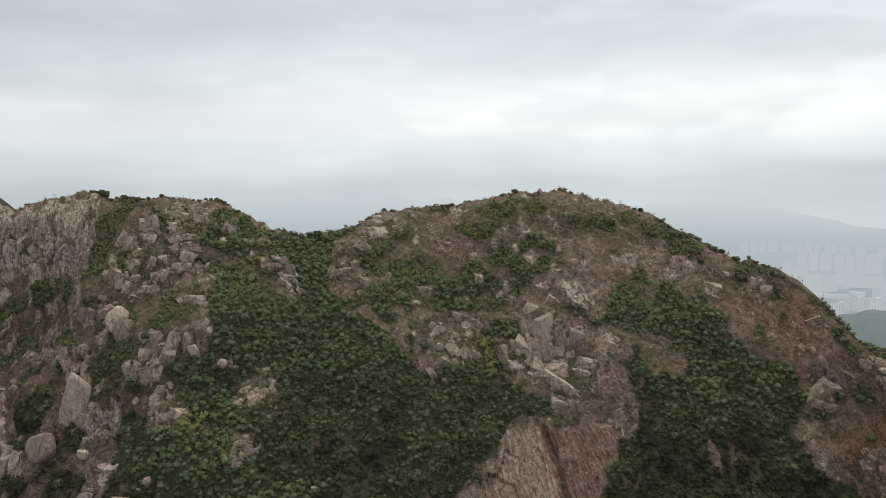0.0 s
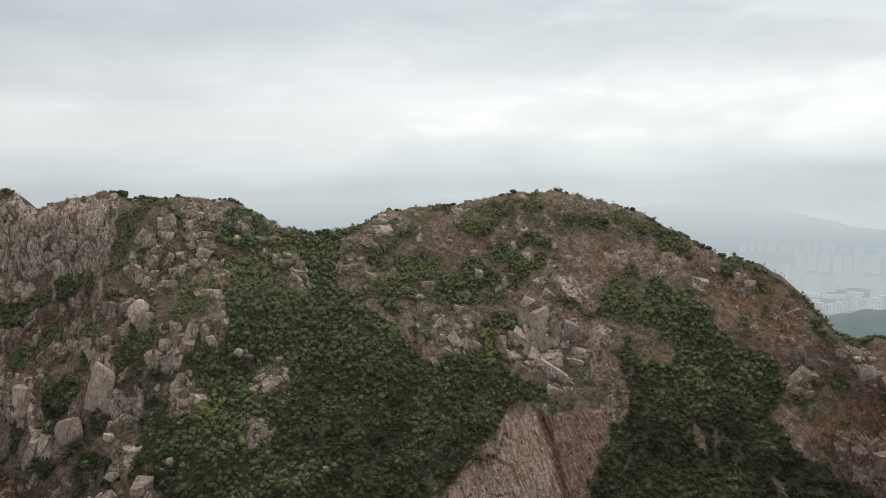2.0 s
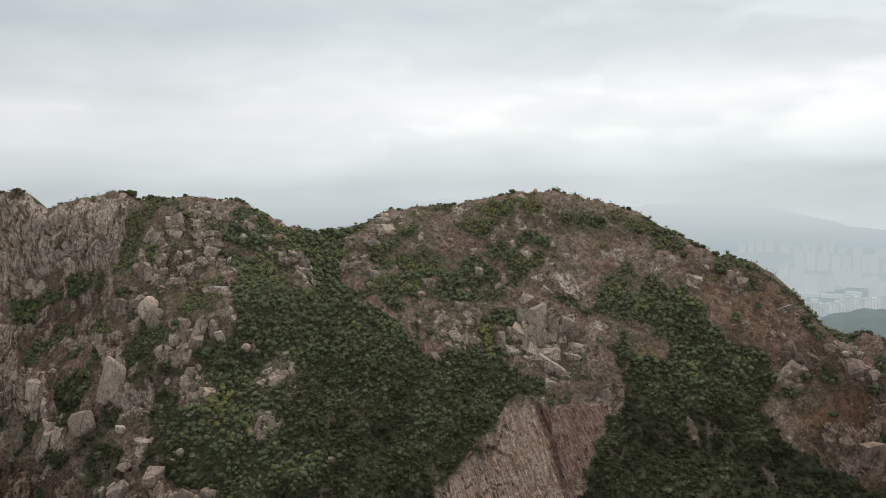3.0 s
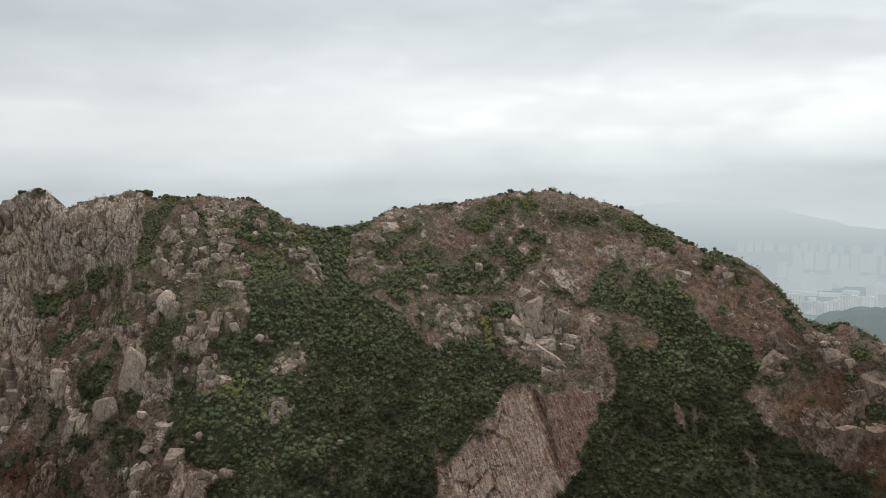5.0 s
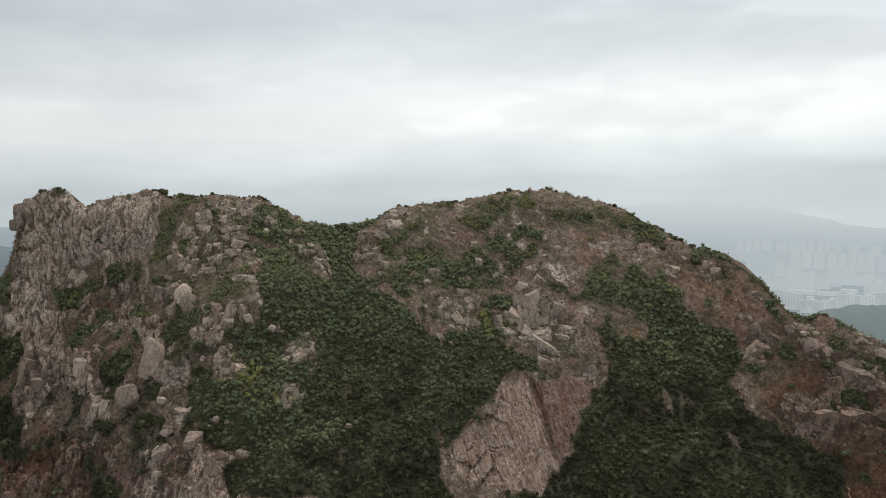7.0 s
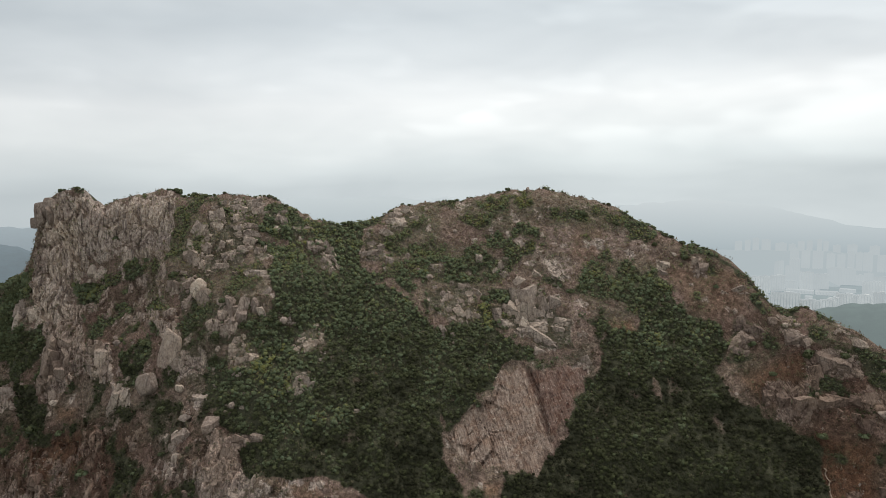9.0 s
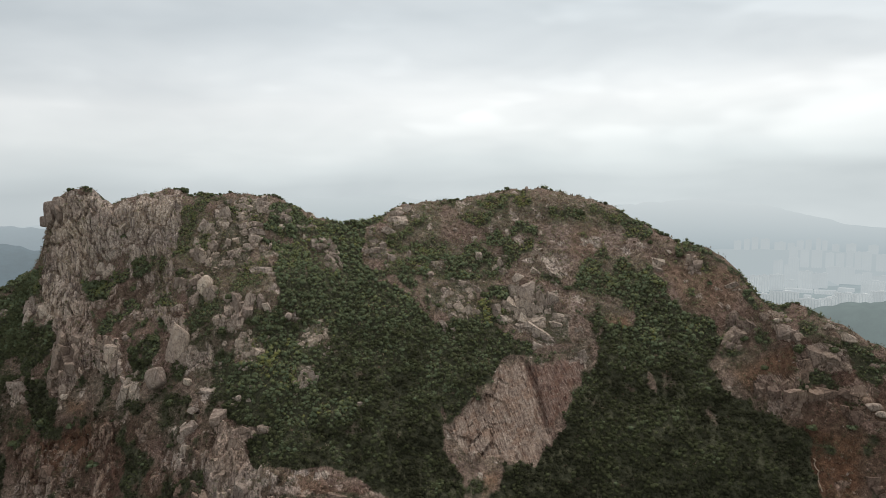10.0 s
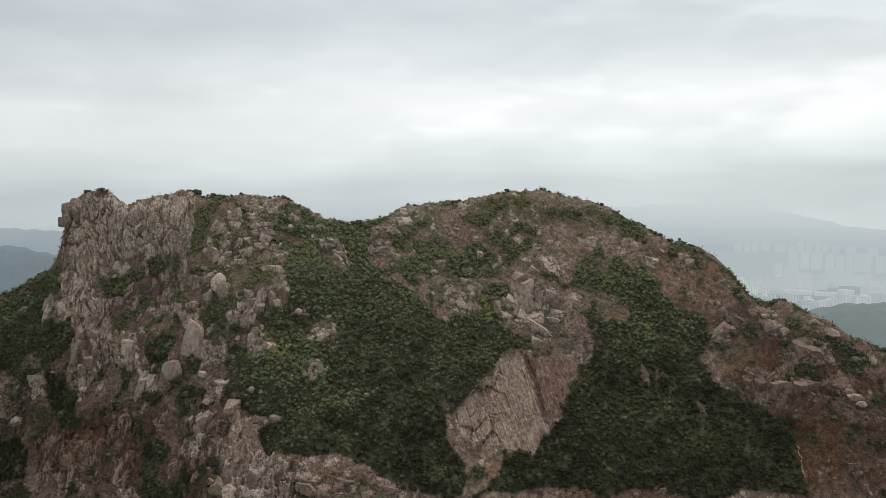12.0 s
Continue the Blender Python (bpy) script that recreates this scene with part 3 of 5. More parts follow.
region("crag", 0.9, 1.5, (-112.1, 397.5), (-104.8, 395.8), (-104.8, 389.4), (-113.2, 384.1), (-115.4, 386.8))
region("crag", 0.75, 1.5, (-43.8, 464.1), (-33.1, 463.6), (-30.3, 452.1), (-40.4, 453.3))
region("crag", 0.95, 1.5, (-32, 474.5), (-20.8, 477.1), (-16.3, 470), (-30.3, 464.3))
region("crag", 0.9, 1.5, (-7.4, 441.7), (7.8, 444.2), (12.8, 437.8), (9.4, 429), (-1.2, 427.9), (-7.4, 432.4))
region("crag", 0.7, 1.5, (-11.3, 452.1), (-3.4, 450), (-4, 443.5), (-10.7, 445.6))
region("crag", 0.8, 1.5, (-11.3, 442.2), (-4.6, 438.7), (-4.6, 431.7), (-9.6, 433.4))
region("crag", 0.85, 1.5, (18.4, 452.1), (27.4, 452.5), (25.1, 447.6), (19, 447))
region("crag", 1.0, 1.5, (34.1, 441.9), (40.8, 439.2), (43, 437.4), (50.3, 439.2), (47.5, 431.8), (53.7, 429.5), (52.6, 422.3), (54.2, 417.8), (38.6, 418.9), (33.5, 422.8), (23.4, 427.1), (17.8, 432.8), (19, 434.8), (25.7, 433.3), (27.9, 438.7))
region("rock", 0.5, 3.0, (42.5, 455.5), (53.7, 451.6), (55.4, 443.5), (44.7, 448.1))
region("rock", 0.5, 3.0, (28.5, 462), (43, 461.2), (41.4, 455.9), (34.1, 457))
region("rock", 0.6, 3.0, (51.4, 416.1), (58.7, 413.9), (58.2, 408.2), (50.3, 409.7))
region("crag", 0.6, 1.5, (66.6, 461.5), (87.3, 460.9), (89, 455.3), (72.2, 457.5))
region("rock", 0.85, 2, (114.2, 455.4), (121.4, 455.8), (118.1, 446.4), (111.4, 446.8))
region("crag", 1.0, 1.5, (122, 431.4), (128.7, 431.6), (126.5, 421.1), (117.5, 419.2))
region("rock", 0.6, 3.0, (137.7, 434), (145, 433.5), (146.1, 428.3), (137.7, 428.2))
region("rock", 0.75, 3.0, (138.2, 427.6), (145.5, 427), (146.6, 422.2), (162.3, 424.3), (161.2, 416), (143.8, 411.1), (139.4, 403.9), (138.2, 396.3), (128.7, 396.2), (123.1, 404.1), (126.5, 408.4), (142.2, 413.8), (143.3, 421.7), (137.7, 423.6))
region("rock", 0.65, 3.0, (156.2, 416), (164, 414.2), (167.9, 406.8), (168.5, 398.2), (155.6, 396.6), (153.4, 403.5))
region("crag", 0.85, 1.5, (159.5, 431.6), (165.7, 427.9), (164.6, 423.6), (159, 427.4))
region("crag", 0.9, 1.5, (151.1, 382.6), (155, 377.7), (153.4, 373.4), (150, 374))
region("rock", 0.6, 2, (-216.5, 390.7), (-204.5, 391.7), (-201.7, 387.1), (-213.4, 382.9))
region("rock", 0.5, 3.0, (-205, 367.2), (-161.9, 378.9), (-148.5, 356.8), (-197.2, 347.2))
region("rock", 0.6, 3.0, (-160.8, 385.5), (-148.5, 387), (-135, 357.6), (-149, 354.4))
region("rock", 0.5, 3.0, (-123.8, 378.9), (-103.1, 389.9), (-94.2, 366), (-117.1, 361.6))
region("rock", 0.45, 3.0, (-70.6, 380.6), (-56.6, 380.5), (-37.6, 375.3), (-24.2, 372.1), (-37.6, 372.9), (-63.9, 373.6))
# orange-brown dry grass and fern
region("dry", 1.0, 3.0, (68.8, 430.1), (80, 429.2), (81.7, 423), (72.7, 419.3), (68.2, 424.5))
region("dry", 0.9, 3.0, (65.4, 404.4), (71, 403.7), (69.4, 399.6), (63.8, 399.5))
region("dry", 0.8, 3.0, (64.9, 469.5), (76.6, 465.5), (69.9, 454.3), (57, 455), (58.2, 462.7))
region("dry", 0.8, 3.0, (116.4, 410.3), (143.3, 421.7), (142.7, 413.6), (123.1, 405.8))
region("dry", 0.9, 3.0, (137.7, 394.6), (155, 394.6), (147.2, 375.6), (133.8, 374), (136.6, 384.4))
region("dry", 0.9, 3.0, (10.6, 378), (18.4, 377.2), (17.3, 373), (9.4, 368.1))
region("dry", 0.45, 3.0, (-66.2, 378.3), (-54.4, 379.7), (-46.6, 374.4), (-63.9, 373.6))
region("dry", 0.7, 3.0, (-192.2, 371.8), (-161.4, 380.8), (-155.2, 368.6), (-177.6, 361))
region("dry", 0.8, 3.0, (-180.4, 389.4), (-166.4, 390.3), (-168.1, 384.7), (-177.6, 383))
region("dry", 0.5, 3.0, (100.2, 452.6), (133.8, 447.7), (127.6, 433.3), (106.9, 432.6))
# paler, stony ground
region("pale", 0.8, 3.0, (28.5, 463.7), (43, 461.2), (41.4, 455.9), (32.4, 457))
region("pale", 0.7, 3.0, (42.5, 455.5), (57, 455), (58.2, 443.5), (44.7, 449.2))
region("pale", 0.4, 3.0, (-0.6, 475.2), (14.5, 470.6), (8.3, 467.3))
region("pale", 0.45, 3.0, (50.3, 436.9), (62.1, 434.1), (57.6, 426.1))
region("pale", 0.4, 3.0, (69.9, 461.2), (87.3, 460.9), (87.3, 455.1), (70.5, 456.8))
region("pale", 0.35, 3.0, (47, 468.2), (89, 466.9), (100.7, 457.4), (68.8, 454.4), (45.8, 457.1))
region("pale", 0.5, 3.0, (-89.1, 391.4), (-75.1, 393.2), (-75.1, 391.5), (-88, 387.8))
# tints of leaf and rock
# yellow-green leaves; west of the gully passing sun is painted into them too
patch("lime", 83, 419, 12.9, 13.1, 0, 0.4)
patch("lime", 101, 407, 14.8, 10.1, 0, 0.4)
patch("lime", 69, 394, 12.0, 9.5, 0, 0.45)
patch("lime", 91, 395, 14.3, 7.5, 0, 0.45)
patch("lime", 61, 387, 9.4, 7.3, 0, 0.4)
patch("lime", 114, 385, 13.6, 7.0, 0, 0.35)
patch("lime", 79, 375, 13.4, 5.1, 0, 0.4)
patch("lime", -88, 407, 9.8, 10.2, 0, 0.9)
patch("lime", -67, 389, 6.9, 5.4, 0, 0.6)
patch("lime", -73, 396, 11.7, 5.7, 0, 1)
patch("lime", -45, 395, 7.1, 4.6, 0, 0.8)
patch("lime", -81, 412, 9.9, 6.2, 0, 0.9)
patch("lime", -60, 400, 8.3, 5.7, 0, 0.8)
patch("lime", 77, 406, 10.0, 6.1, 0, 0.6)
patch("lime", 78, 391, 9.4, 5.6, 0, 0.5)
patch("lime", -74, 402, 14.3, 7.8, 0, 1)
patch("lime", -66, 410, 9.8, 6.1, 0, 0.7)
patch("lime", 65, 383, 13.8, 7.1, 0, 0.6)
patch("lime", 27, 480, 15.3, 4.5, 0, 0.2)
patch("lime", -63, 422, 6.4, 3.3, 0, 0.7)
patch("lime", 101, 383, 11.3, 5.2, 0, 0.5)
patch("lime", -27, 411, 10.0, 6.1, 0, 0.5)
patch("lime", -39, 386, 9.2, 5.2, 0, 0.4)
patch("lime", 18, 432, 8.1, 4.7, 0, 0.6)
patch("lime", 95, 410, 15.0, 8.3, 0, 0.35)
# dark reddish rock and soil, with dimmer light put into the colour as well
patch("dim_red", -131, 430, 30.1, 22.9, 0, 0.35)
patch("dim_red", 119, 452, 11.2, 9.3, 0, 0.4)
patch("dim_red", 157, 380, 12.5, 10.1, 0, 1)
patch("dim_red", 134, 385, 11.0, 10.5, 0, 0.8)
patch("dim_red", 72, 368, 26.2, 3.2, 0, 0.7)
patch("dim_red", -149, 373, 29.7, 15.3, 0, 1)
patch("dim_red", -190, 368, 23.7, 16.4, 0, 1)
patch("dim_red", -112, 370, 20.5, 6.8, 0, 1)
patch("dim_red", 152, 392, 24.2, 20.0, 0, 1)
patch("dim_red", 147, 410, 16.5, 10.1, 0, 0.7)
patch("dim_red", -164, 423, 17.0, 17.4, 0, 0.6)
patch("dim_red", -189, 401, 16.9, 14.2, 0, 0.6)
patch("dim_red", -46, 371, 21.5, 3.9, 0, 0.8)
patch("dim_red", -91, 386, 13.8, 9.0, 0, 0.6)
patch("dim_red", 128, 424, 20, 14, 0, 0.6)
patch("dim_red", 150, 408, 24, 18, 0, 0.9)
patch("buff", -90, 388, 8.1, 8.2, 0, 0.7)
patch("buff", -203, 455, 13.1, 19.5, 0, 0.95)
patch("buff", -190, 467, 15.5, 15.2, 0, 0.25)
patch("buff", -61, 456, 8.5, 10.3, 0, 0.35)
patch("buff", -111, 463, 20.2, 16.2, 0, 0.5)
patch("buff", -93, 433, 11.8, 8.1, 0, 0.5)
patch("buff", -196, 426, 11.9, 10.6, 0, 0.7)
patch("buff", -152, 477, 12.1, 8.9, 0, 0.6)
patch("buff", 5, 437, 11.0, 7.2, 0, 0.5)
patch("buff", 37, 434, 13.6, 9.6, 0, 0.2)
patch("buff", -87, 420, 7.6, 6.5, 0, 0.8)
patch("buff", -61, 423, 7.7, 4.4, 0, 1)


SLAB_EDGE = [(22.3, 412.0), (57.6, 412.2), (54.2, 405.0), (39.7, 386.3), (31.8, 379.9), (5.5, 381.1), (-4.0, 391.3), (6.1, 397.4), (15.0, 402.8)]


def slab_cover(x, z, wobble):
    """The bare slab's uneven outline."""
    return np.clip((inside_by(SLAB_EDGE, x, z) + wobble * 2.5 + (fractal(x / 4, z / 4, z * 0, 3, 88) - 0.5) * 6) / 1.2, 0, 1)


def cover(kind, x, z, wobble):
    """0 to 1: how much of a kind of cover lies at x, z."""
    total = np.zeros(np.shape(x))
    for mx, mz, rx, rz, turn, amount in COVER.get(kind, ()):
        dx, dz = x - mx, z - mz
        u, v = (dx * math.cos(turn) + dz * math.sin(turn)) / rx, (dz * math.cos(turn) - dx * math.sin(turn)) / rz
        total = np.maximum(total, amount * np.clip(1.6 - np.hypot(u, v) + wobble, 0, 1))
    for amount, soft, corners in AREAS.get(kind, ()):
        total = np.maximum(total, amount * np.clip(0.5 + (inside_by(corners, x, z) + wobble * 4.5) / soft, 0, 1))
    return total


xs = np.concatenate([np.linspace(-900, -276, 40), np.arange(-274.6, -230, 0.6), np.arange(-230, -214, 0.25), np.arange(-214, 200, 0.56), np.linspace(200.5, 800, 45)])
drops = np.concatenate([np.arange(0, 170, 0.58), 170 + np.cumsum(np.linspace(1, 24, 26))])
backs = np.cumsum(np.linspace(0.6, 40, 40))[::-1]
tops = crest_height(xs)
tops = tops + (smooth_noise(xs / 3.1, xs * 0, xs * 0, 3) - 0.5) * 1.6 * (np.abs(xs + 30) < 220)

X = np.repeat(xs[:, None], len(drops), 1)
Z = np.maximum(tops[:, None] - drops[None, :], -3 - 0.002 * drops[None, :])
Y = face_depth(X, Z) + 4.5 * np.exp(-drops[None, :] / 4.0) * (1 - 0.6 * np.exp(-((X + 205) / 22) ** 2))
wob = (fractal(X / 14, Y / 14, Z / 14, 3, 21) - 0.5) * 1.3
mottle = fractal(X / 5.5, Y / 5.5, Z / 5.5, 4, 25) - 0.5
clumps = fractal(X / 7.5, Y / 7.5, Z / 7.5, 4, 26) - 0.5
bend = (fractal(X / 9, Y / 9, Z / 9, 2, 31) - 0.5) * 7
# the western cliffs are split upright, the eastern crags along joints that slant down to the east
west = np.clip((-40 - X) / 25, 0, 1)
n1, j1 = [a * west + c * (1 - west) for a, c in zip(blocks((X + bend) / 6.5, (Z + X * 0.15 + bend) / 21.0, 40), blocks((X + 0.8 * Z + bend) / 9.0, (Z - 0.3 * X + bend) / 7.0, 41))]
n2, j2 = [a * west + c * (1 - west) for a, c in zip(blocks((X + bend * 0.6) / 2.5, (Z - X * 0.1 + bend) / 8.0, 50), blocks((X + 0.8 * Z + bend) / 4.2, (Z - 0.4 * X + bend) / 2.9, 51))]
n3, j3 = blocks(X / 1.2 + bend * 0.3, Z / (1.6 + 1.8 * west) + bend * 0.2, 60)
# ledges: the rock stands in steps
stair = (Z + bend * 1.6 + (n1 - 0.5) * 9) / 12.0
step = stair - np.floor(stair)
ledge = np.clip((step - 0.80) / 0.2, 0, 1)
slab = slab_cover(X, Z, wob)
sheer = cover("rock", X, Z, wob * 0.6)
cragged = cover("crag", X, Z, wob * 0.4)
cliff = np.maximum(sheer, cragged * 0.48)
green = cover("green", X, Z, wob)
dry = cover("dry", X, Z, wob)
low = cover("scrub", X, Z, wob)
pale = cover("pale", X, Z, wob)
lime = cover("lime", X, Z, wob)
dim_red = cover("dim_red", X, Z, wob)
buff = cover("buff", X, Z, wob)
wood = green.copy()
patchy = np.maximum(green, np.clip(0.27 + 0.16 * low - 0.3 * dry - 0.2 * pale, 0, 1) * (drops[None, :] < 172))
green = np.clip(patchy * 1.15 + clumps * (3.0 - 1.3 * np.clip((wood - 0.7) / 0.25, 0, 1)) - 0.2, 0, 1) * (1 - slab) * (1 - 0.85 * np.clip((sheer - 0.45) / 0.4, 0, 1)) * (1 - 0.55 * np.clip(cragged * 1.2, 0, 1))
green = np.maximum(green, np.clip((drops[None, :] - 172) / 6, 0, 1) * 0.9)
low = np.clip(low * 0.95 + clumps * 1.5, 0, 1) * (1 - slab)
rock = np.clip((cliff * 1.1 + mottle * 2.2 + (n2 - 0.5) * 0.55 - 0.3 * ledge - 0.32) / 0.4, 0, 1)
rock = np.clip(rock * (1 - 0.9 * np.clip(green * 1.5 - 0.25, 0, 1)), 0, 1) * (1 - slab)

# relief: broad swells, jointed blocks on bare rock, small lumps on soil
swell = (fractal(X / 34, Y / 34, Z / 34, 3, 5) - 0.5) * 9 + (fractal(X / 11, Y / 11, Z / 11, 3, 8) - 0.5) * 4.0
near_top = np.clip(drops / 10, 0, 1)[None, :]
ribs = 1 - np.abs(2 * fractal((X + bend * 0.5) / 4.5, Y / 9, Z / 40, 3, 36) - 1) * 2.4
broken = (n1 - 0.5) * 2.6 + (n2 - 0.5) * 1.5 + (n3 - 0.5) * 0.45 + ribs * (0.3 + 0.75 * west)
broken = broken - 1.5 * np.clip(1 - j1 / 0.10, 0, 1) - 1.1 * np.clip(1 - j2 / 0.13, 0, 1) - 0.3 * np.clip(1 - j3 / 0.16, 0, 1)
stepped = (step - 0.5) * 4.2 * west
lumps = (fractal(X / 2.4, Y / 2.4, Z / 2.4, 3, 71) - 0.5) * 1.4 + (fractal(X / 7, Y / 7, Z / 7, 2, 72) - 0.5) * 3.0 * green
fall = X - (Z - 400) * 0.30 + (fractal(X / 14, Z / 20, Z * 0, 2, 90) - 0.5) * 5
split, gap = blocks(fall / 5.5, (Z + fall * 0.3) / 6.5, 95)
west_side = np.clip((28 - X - (409 - Z) * 0.1) / 8, 0, 1)
plates = (fractal(fall / 1.9, Z / 13, Z * 0, 4, 91) - 0.5) * 2.8 + ((split - 0.5) * 2.4 - 0.9 * np.clip(1 - gap / 0.09, 0, 1)) * west_side
plates = plates - 2.6 * np.exp(-((X - 33.5 - (409 - Z) * 0.24) / 1.3) ** 2) * (Z > 388)
cracks = 2.4 * np.clip(1 - j1 / 0.08, 0, 1) + 1.5 * np.clip(1 - j2 / 0.11, 0, 1)
fluted = (n1 - 0.5) * 3.4 + (n2 - 0.5) * 1.9 + (n3 - 0.5) * 0.35 + ribs * 0.9 - cracks
upright = np.clip(sheer * 1.2 - 0.2, 0, 1) * west
broken = broken * (1 - upright) + fluted * upright
bold = np.clip(cliff * 1.3, 0, 1)
out = swell * near_top * (1 - 0.7 * slab) + broken * (0.5 + 0.4 * np.clip((-125 - X) / 25, 0, 1)) * (0.25 * bold + 0.75 * rock) * (0.35 + 0.65 * near_top) + stepped * bold * near_top * (1 - slab) + lumps * (1 - rock) * (1 - slab) + plates * slab
Y = Y - out * 0.82
Z = Z + out * 0.40 * np.minimum(1, drops / 6)[None, :]

XB = np.repeat(xs[:, None], len(backs), 1)
ZB = np.maximum(tops[:, None] - backs[None, :] * (0.35 + 0.45 * np.clip(backs / 60, 0, 1))[None, :], -4)
YB = Y[:, :1] + backs[None, :] + (fractal(XB / 30, backs[None, :] / 30 + XB * 0, ZB / 30, 3, 33) - 0.5) * 6
AX, AY, AZ = [np.concatenate(pair, 1) for pair in ((XB, X), (YB, Y), (ZB, Z))]
cols, rows_n = AX.shape


def mesh_from(name, verts, faces, mat, values=None, smooth=False, normals=None):
    """A mesh from arrays; faces all have the same number of corners. normals: shading normals of its own."""
    me = bpy.data.meshes.new(name)
    me.vertices.add(len(verts))
    me.vertices.foreach_set("co", np.ascontiguousarray(verts, dtype=np.float32).ravel())
    corners = faces.shape[1]
    me.loops.add(faces.size)
    me.loops.foreach_set("vertex_index", np.ascontiguousarray(faces, dtype=np.int32).ravel())
    me.polygons.add(len(faces))
    me.polygons.foreach_set("loop_start", np.arange(0, faces.size, corners, dtype=np.int32))
    me.polygons.foreach_set("use_smooth", np.full(len(faces), smooth))
    for key, data in (values or {}).items():
        me.attributes.new(key, "FLOAT", "POINT").data.foreach_set("value", np.ascontiguousarray(data, dtype=np.float32).ravel())
    if normals is not None:
        me.attributes.new("custom_normal", "FLOAT_VECTOR", "POINT").data.foreach_set("vector", np.ascontiguousarray(normals, dtype=np.float32).ravel())
    me.update(calc_edges=True)
    me.materials.append(mat)
    return me


def grid_faces(a, b):
    i = np.arange(a * b).reshape(a, b)
    return np.stack([i[:-1, :-1], i[:-1, 1:], i[1:, 1:], i[1:, :-1]], -1).reshape(-1, 4)


def with_back(values, fill):
    return np.concatenate([np.full(XB.shape, fill), values], 1)


# green also covers crag ground: dark crevice soil, with the crevices' shade painted in
mountain = new("ground", mesh_from("ground", np.stack([AX, AY, AZ], -1).reshape(-1, 3), grid_faces(cols, rows_n), HILLSIDE,
                                   {"rock": with_back(rock, 0.0), "green": with_back(np.maximum(green, 0.54 * np.clip(cragged * 1.3, 0, 1)), 0.8), "slab": with_back(slab, 0.0), "dry": with_back(dry, 0.0), "scrub": with_back(low, 0.5), "pale": with_back(pale, 0.0), "dim_red": with_back(dim_red, 0.0), "buff": with_back(buff, 0.0)}))
tagged(mountain, "steep granite hillside with brown dry grass and broken rock faces", "mountain", kind="structure")

# normals of the face, for what stands on it
P = np.stack([X, Y, Z], -1)
normal = np.cross(np.gradient(P, axis=0), np.gradient(P, axis=1))
normal /= np.maximum(np.linalg.norm(normal, axis=2, keepdims=True), 1e-6)
normal *= np.where(normal[..., 1:2] > 0, -1, 1)


def dim_buff_at(x, z):
    i = int(np.clip(np.searchsorted(xs, x), 1, len(xs) - 1))
    j = int(np.argmin(np.abs(Z[i] - z)))
    return float(dim_red[i, j]), float(buff[i, j])


def spot(x, z):
    """Place and outward normal on the face at x and height z."""
    i = int(np.clip(np.searchsorted(xs, x), 1, len(xs) - 1))
    j = int(np.clip(np.argmin(np.abs(Z[i] - z)), 0, len(drops) - 1))
    block = normal[max(0, i - 4):i + 5, max(0, j - 4):j + 5].reshape(-1, 3).mean(0)
    return Vector(P[i, j]), Vector(block).normalized()


# ---- far country ----
def far_ridge(name, radius, start, stop, heights, mat, label, wide=900, rugged=0.12):
    """A range of hills along an arc round the mountain; heights from one end to the other."""
    a = np.radians(np.linspace(start, stop, 160))
    top = np.interp(np.linspace(0, 1, 160), np.linspace(0, 1, len(heights)), heights)
    ease = np.ones(25) / 25
    top = np.convolve(np.pad(top, 12, mode="edge"), ease, "valid")
    top = top + (fractal(a * 14, a * 0, a * 0, 4, int(radius)) - 0.5) * rugged * top
    steps = np.linspace(-1, 1, 25)
    shape = np.cos(steps * math.pi / 2) ** 1.3
    r = radius + steps[None, :] * wide * 0.5 + np.zeros((160, 1))
    z = top[:, None] * shape[None, :]
    z = z * (0.94 + 0.12 * fractal(a[:, None] * 45 + steps * 0, steps[None, :] * 4 + a[:, None] * 0, z * 0, 3, 7)) - 4
    v = np.stack([np.sin(a)[:, None] * r, np.cos(a)[:, None] * r, z], -1).reshape(-1, 3)
    return tagged(new(name, mesh_from(name, v, grid_faces(160, 25), mat, smooth=True)), label, "hills", kind="structure")


ring = np.radians(np.linspace(0, 360, 97))
radii = np.array([0, 300, 700, 1200, 1800, 2400, 3000, 3600, 4200, 4600.0])
floor_v = np.stack([np.sin(ring)[:, None] * radii, np.cos(ring)[:, None] * radii, np.full((97, 10), -2.0)], -1).reshape(-1, 3)
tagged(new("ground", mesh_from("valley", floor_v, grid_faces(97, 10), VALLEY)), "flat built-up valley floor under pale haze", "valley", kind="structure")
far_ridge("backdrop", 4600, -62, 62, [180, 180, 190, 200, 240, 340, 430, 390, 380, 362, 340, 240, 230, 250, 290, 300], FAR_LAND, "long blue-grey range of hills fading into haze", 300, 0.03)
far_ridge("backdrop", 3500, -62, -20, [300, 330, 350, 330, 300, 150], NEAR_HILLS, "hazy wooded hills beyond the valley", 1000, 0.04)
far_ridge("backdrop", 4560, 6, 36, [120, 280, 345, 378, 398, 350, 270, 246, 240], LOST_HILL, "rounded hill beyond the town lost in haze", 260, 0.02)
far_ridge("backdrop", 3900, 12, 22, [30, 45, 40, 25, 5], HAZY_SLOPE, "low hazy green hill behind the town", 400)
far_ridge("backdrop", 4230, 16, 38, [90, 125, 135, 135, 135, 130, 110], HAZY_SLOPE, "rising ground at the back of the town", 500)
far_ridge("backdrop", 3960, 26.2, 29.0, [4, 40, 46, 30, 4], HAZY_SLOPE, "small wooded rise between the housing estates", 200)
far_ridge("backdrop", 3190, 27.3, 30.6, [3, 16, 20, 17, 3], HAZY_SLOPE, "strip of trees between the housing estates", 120)
